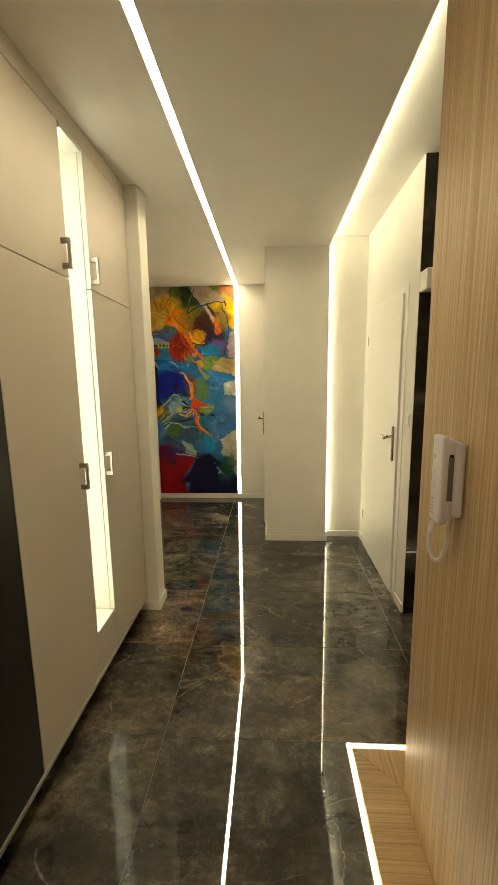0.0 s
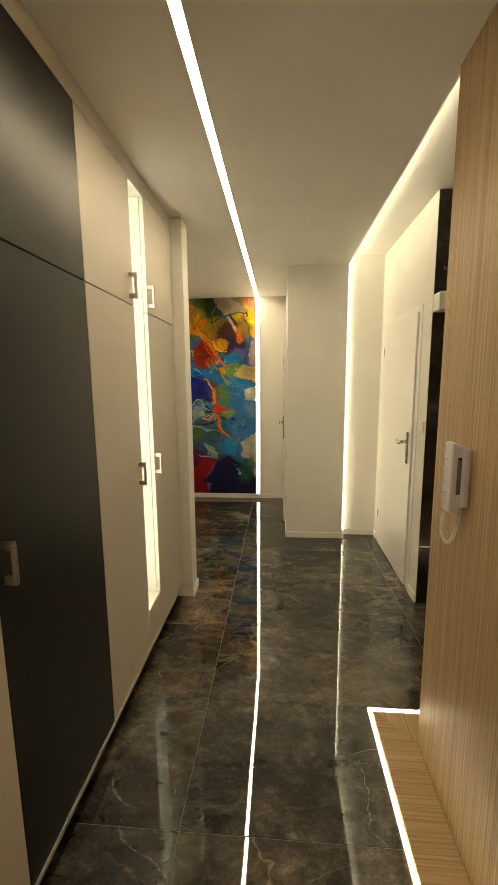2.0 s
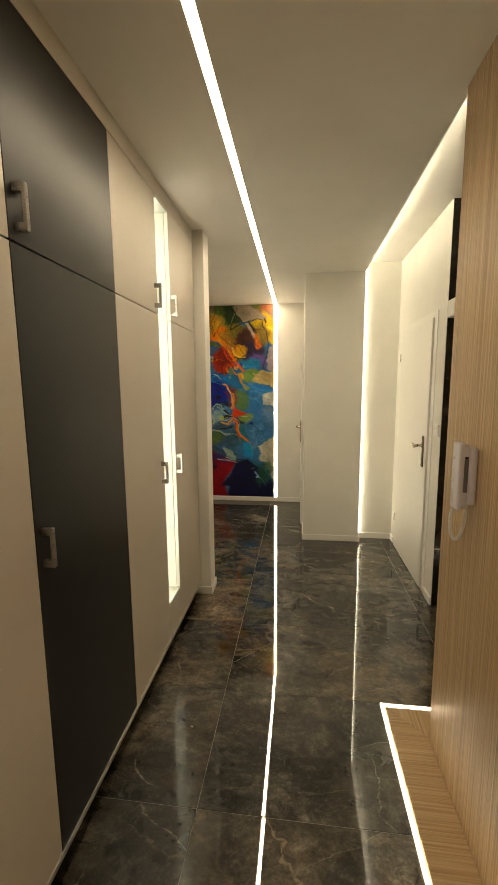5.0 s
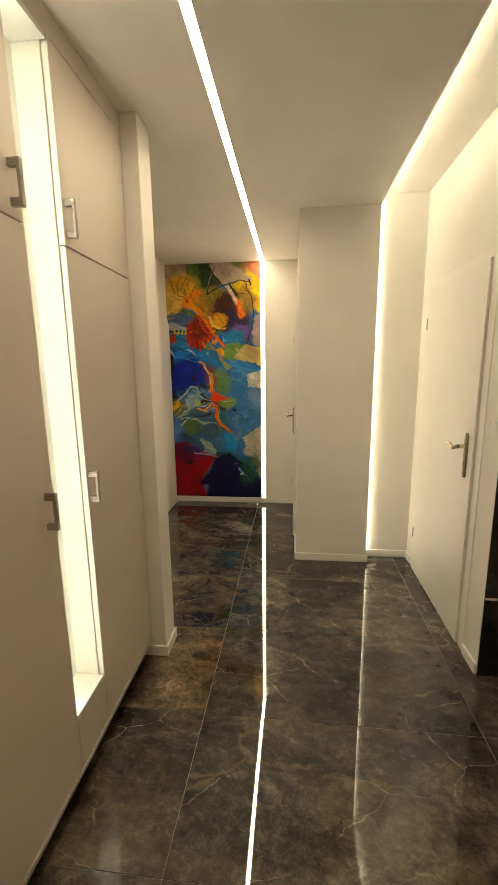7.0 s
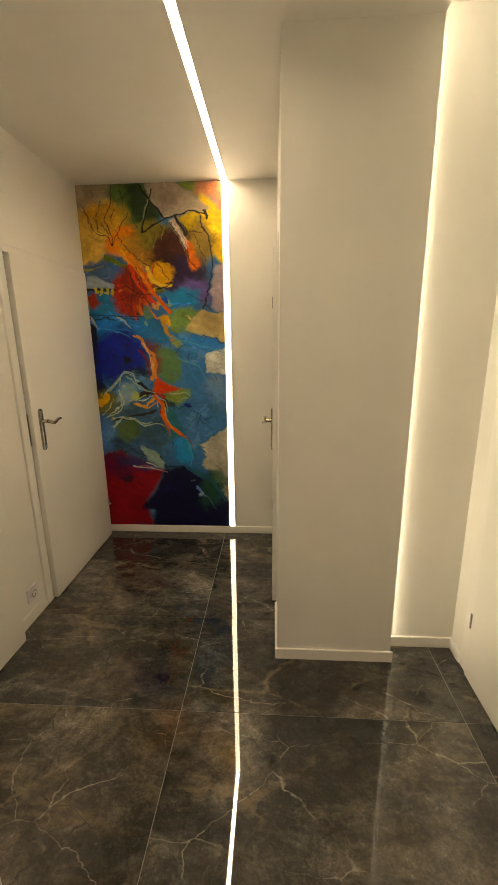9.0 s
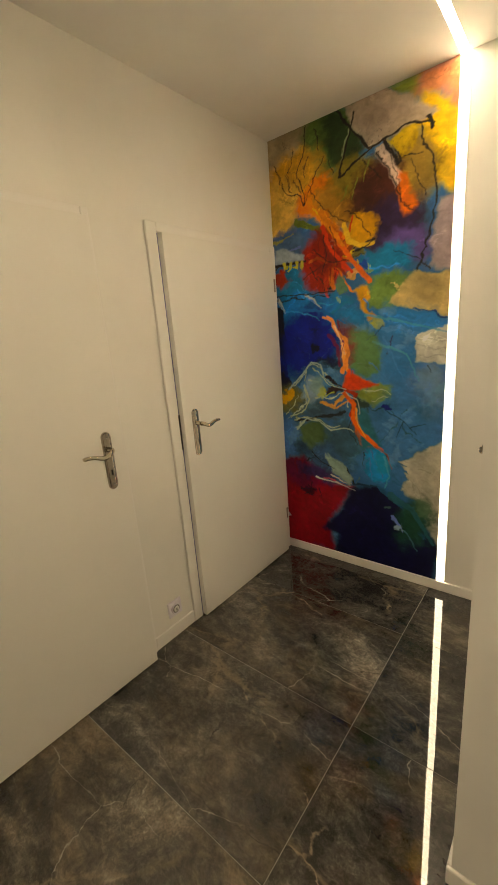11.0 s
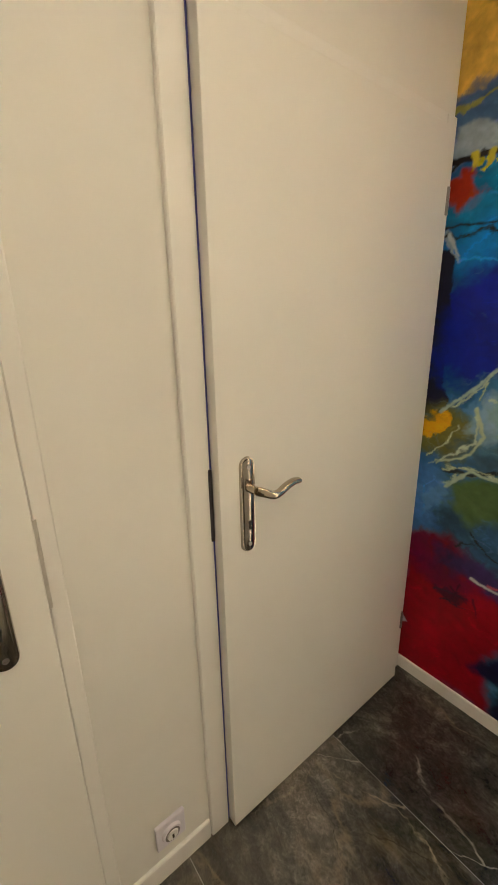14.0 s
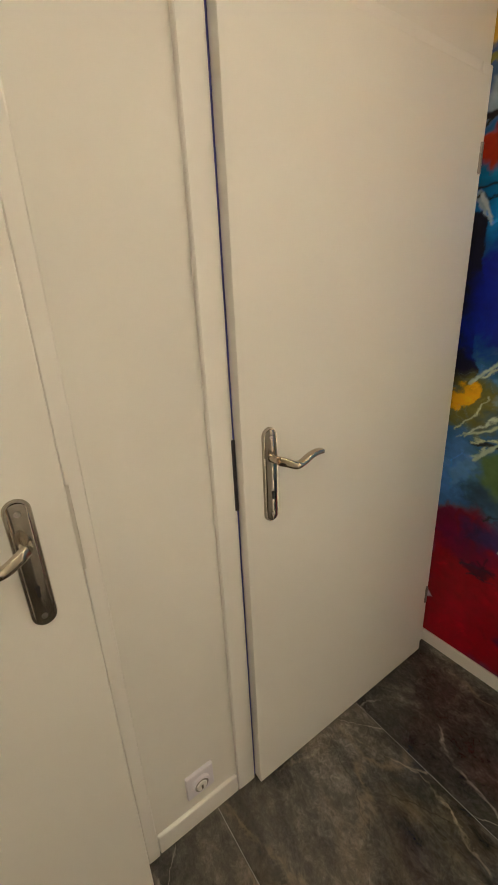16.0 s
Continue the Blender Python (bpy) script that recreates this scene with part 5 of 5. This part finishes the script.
def make_mural():
    art = paint_mural()
    x, z = np.meshgrid(np.linspace(0, L0 - WEST - 0.002, GW), np.linspace(2.556, 0, GH))
    front = np.stack([x.ravel(), np.zeros(x.size), z.ravel()], 1)
    i = np.arange(GW * GH).reshape(GH, GW)
    quads = np.stack([i[1:, :-1], i[1:, 1:], i[:-1, 1:], i[:-1, :-1]], -1).reshape(-1, 4)
    rim = np.concatenate([i[0, :], i[1:, -1], i[-1, -2::-1], i[-2:0:-1, 0]])
    back = front[rim] + (0, 0.005, 0)
    n, k = len(front), len(rim)
    turn = np.roll(np.arange(k), -1)
    sides = np.stack([rim, rim[turn], n + turn, n + np.arange(k)], -1)
    me = bpy.data.meshes.new("wall_mural")
    me.from_pydata(np.concatenate([front, back]).tolist(), [], np.concatenate([quads, sides]).tolist())
    tint = me.color_attributes.new("print", "FLOAT_COLOR", "POINT")
    rgba = np.ones((n + k, 4), np.float32)
    rgba[:n, :3] = art.reshape(-1, 3)
    rgba[n:, :3] = 0.5
    tint.data.foreach_set("color", rgba.ravel())
    m = material("mural print", (0.2, 0.2, 0.2), 0.3, spec=0.3)
    att = m.node_tree.nodes.new("ShaderNodeAttribute")
    att.attribute_name = "print"
    weave = noise_tex(m, coords(m), 260.0, 3, 0.7)
    wire(m, blend(m, 0.10, att.outputs["Color"], ramp(m, weave, (0.3, 0.6), (0.65, 1.0)), "MULTIPLY"), bsdf(m).inputs["Base Color"])
    bump(m, weave, 0.02, 0.0006)
    me.materials.append(m)
    return me


mural = new("wall_mural", make_mural())
mural.location = (WEST + 0.001, NORTH - 0.0055, BASE + 0.002)
tagged(mural, "abstract multicoloured mural print in a full-height panel", "mural")


# ---- socket, switch ----
def socket():
    s = tagged(empty("wall_socket", side((WEST, 1.755, 0.166), (1, 0, 0))), "white wall socket just above the baseboard", "socket")
    part("plate", cube(-0.043, 0.043, 0, 0.012, -0.043, 0.043, 0.003, 2), COOL_PLASTIC, s)
    bm = bmesh.new()
    disc(bm, pose(0, 0.011, 0, -90), 0.0290, 0.0265, 0.009, 32)
    part("ring", bm, COOL_PLASTIC, s)
    part("well", disc(bmesh.new(), pose(0, 0.0195, 0, -90), 0.0215, 0.0215, 0.0008, 32), RECESS_SHADE, s, "shaded round socket well")
    part("cover", disc(bmesh.new(), pose(0, 0.0200, 0, -90), 0.0165, 0.0150, 0.0035, 28), PLASTIC, s, "white round safety cover")
    part("slot", cube(-0.0028, 0.0028, 0.0225, 0.0240, -0.011, 0.005), GAP, s, "dark slot")



socket()
sw = tagged(empty("light_switch", side((EAST, 0.418, 1.258), (-1, 0, 0))), "white rocker light switch beside a door", "light switch")
part("frame", cube(-0.041, 0.041, 0, 0.009, -0.041, 0.041, 0.003, 2), PLASTIC, sw)
part("rocker", cube(-0.029, 0.029, 0.008, 0.013, -0.029, 0.029, 0.002, 2), PLASTIC, sw)

# ---- intercom ----
phone = tagged(empty("intercom", side((PANEL, -1.031, 1.170), (-1, 0, 0))), "white door intercom handset with coiled cord on oak", "intercom")
part("base", cube(-0.053, 0.022, 0, 0.026, -0.004, 0.192, 0.010, 3), COOL_PLASTIC, phone, "wall plate with rounded corners")
# Solid block whose dark colour stands in for the shaded grip gap.
part("recess", cube(-0.042, 0.014, 0.025, 0.042, 0.038, 0.156), RECESS_SHADE, phone, "dark block painted as the shade behind the handset")
bm = cube(-0.045, 0.016, 0.039, 0.058, -0.024, 0.206, 0.006, 3)
box(bm, -0.045, 0.016, 0.024, 0.052, 0.152, 0.200, 0.006, 2)
box(bm, -0.045, 0.016, 0.024, 0.052, -0.014, 0.040, 0.006, 2)
part("handset", bm, COOL_PLASTIC, phone, "slim handset bowed off its cradle")
part("hook", cube(-0.0462, -0.0435, 0.029, 0.040, 0.154, 0.161, 0.001), GAP, phone, "small dark hook slot")
for z in (0.070, 0.108, 0.146):
    part("button", cube(-0.008, 0.008, 0.0575, 0.0605, z, z + 0.010, 0.001), PLASTIC, phone)
for z in (-0.004, 0.006, 0.016, 0.026, 0.036):
    part("speaker_slot", cube(-0.012, 0.008, 0.0576, 0.0585, z, z + 0.002), RECESS_SHADE, phone)
turns, n = 72, 9
loop = spline([(0.004, 0.048, -0.020), (0.006, 0.056, -0.056), (0.004, 0.056, -0.104), (-0.006, 0.046, -0.136), (-0.018, 0.033, -0.124), (-0.026, 0.024, -0.076), (-0.028, 0.020, 0.000)], 20)
coil = []
for i in range(turns * n + 1):
    s = i / (turns * n) * (len(loop) - 1)
    k = min(int(s), len(loop) - 2)
    p = loop[k].lerp(loop[k + 1], s - k)
    d = (loop[k + 1] - loop[k]).normalized()
    a = d.cross(Vector((0, 1, 0))).normalized()
    b = d.cross(a)
    ang = 2 * math.pi * i / n
    coil.append(p + 0.0050 * (a * math.cos(ang) + b * math.sin(ang)))
curve = bpy.data.curves.new("cord", "CURVE")
curve.dimensions, curve.bevel_depth, curve.bevel_resolution = "3D", 0.0014, 1
poly = curve.splines.new("POLY")
poly.points.add(len(coil) - 1)
for p, c in zip(poly.points, coil):
    p.co = (*c, 1)
curve.materials.append(PLASTIC)
cord = new("cord", curve)
cord.parent = phone
cord["label"] = "coiled white cord"

# ---- floor: large stone tiles, each a piece of its own ----
floor = tagged(part("floor", cube(-1.3, 2.5, SOUTH - 0.1, 3.0, -0.05, -0.0022), GROUT), "dark polished stone tiles with thin grey joints", "floor", kind="structure")
TW, TD, J = 1.2, 0.6, 0.0012


def tile_mesh(x0, x1, y0, y1):
    me = bpy.data.meshes.new("tile")
    b = cube(x0, x1, y0, y1, -0.010, 0.0, 0.0007)
    bmesh.ops.recalc_face_normals(b, faces=b.faces)
    b.to_mesh(me)
    b.free()
    me.materials.append(MARBLE)
    return me


# how light and how rusty each stone is: (column, row) from the corner of four tiles at the origin
STONES = {(-1, -2): (0.35, 0.35), (0, -2): (0.40, 0.15), (-1, -1): (0.45, 0.60), (0, -1): (0.50, 0.55), (-1, 0): (0.90, 1.0), (0, 0): (0.42, 0.25),
          (-1, 1): (0.62, 0.75), (0, 1): (0.40, 0.30), (-1, 2): (0.45, 0.40), (0, 2): (0.35, 0.18), (-1, 3): (0.30, 0.42), (0, 3): (0.30, 0.10), (-1, 4): (0.28, 0.10), (1, 0): (0.50, 0.40), (1, 1): (0.48, 0.35)}
whole = tile_mesh(-TW / 2 + J, TW / 2 - J, -TD / 2 + J, TD / 2 - J)
cut = tile_mesh(-TW / 2 + J, 0.779 - TW / 2, -TD / 2 + J, TD / 2 - J)
rng = random.Random(5)
for col in (-1, 0, 1):
    for row in range(-6, 5):
        under_inlay = row < -1 and col == 0
        if row < -1 and col == 1:
            continue
        tile = new("tile", cut if under_inlay else whole)
        tile.parent = floor
        light, rusty = STONES.get((col, row), (0.42, 0.3))
        tile.color = (light, rusty, 0.5, 1.0)
        tile.location = ((col + 0.5) * TW, (row + 0.5) * TD, 0)
        tile.rotation_euler = (radians(rng.uniform(-0.06, 0.06)), radians(rng.uniform(-0.05, 0.05)), 0)
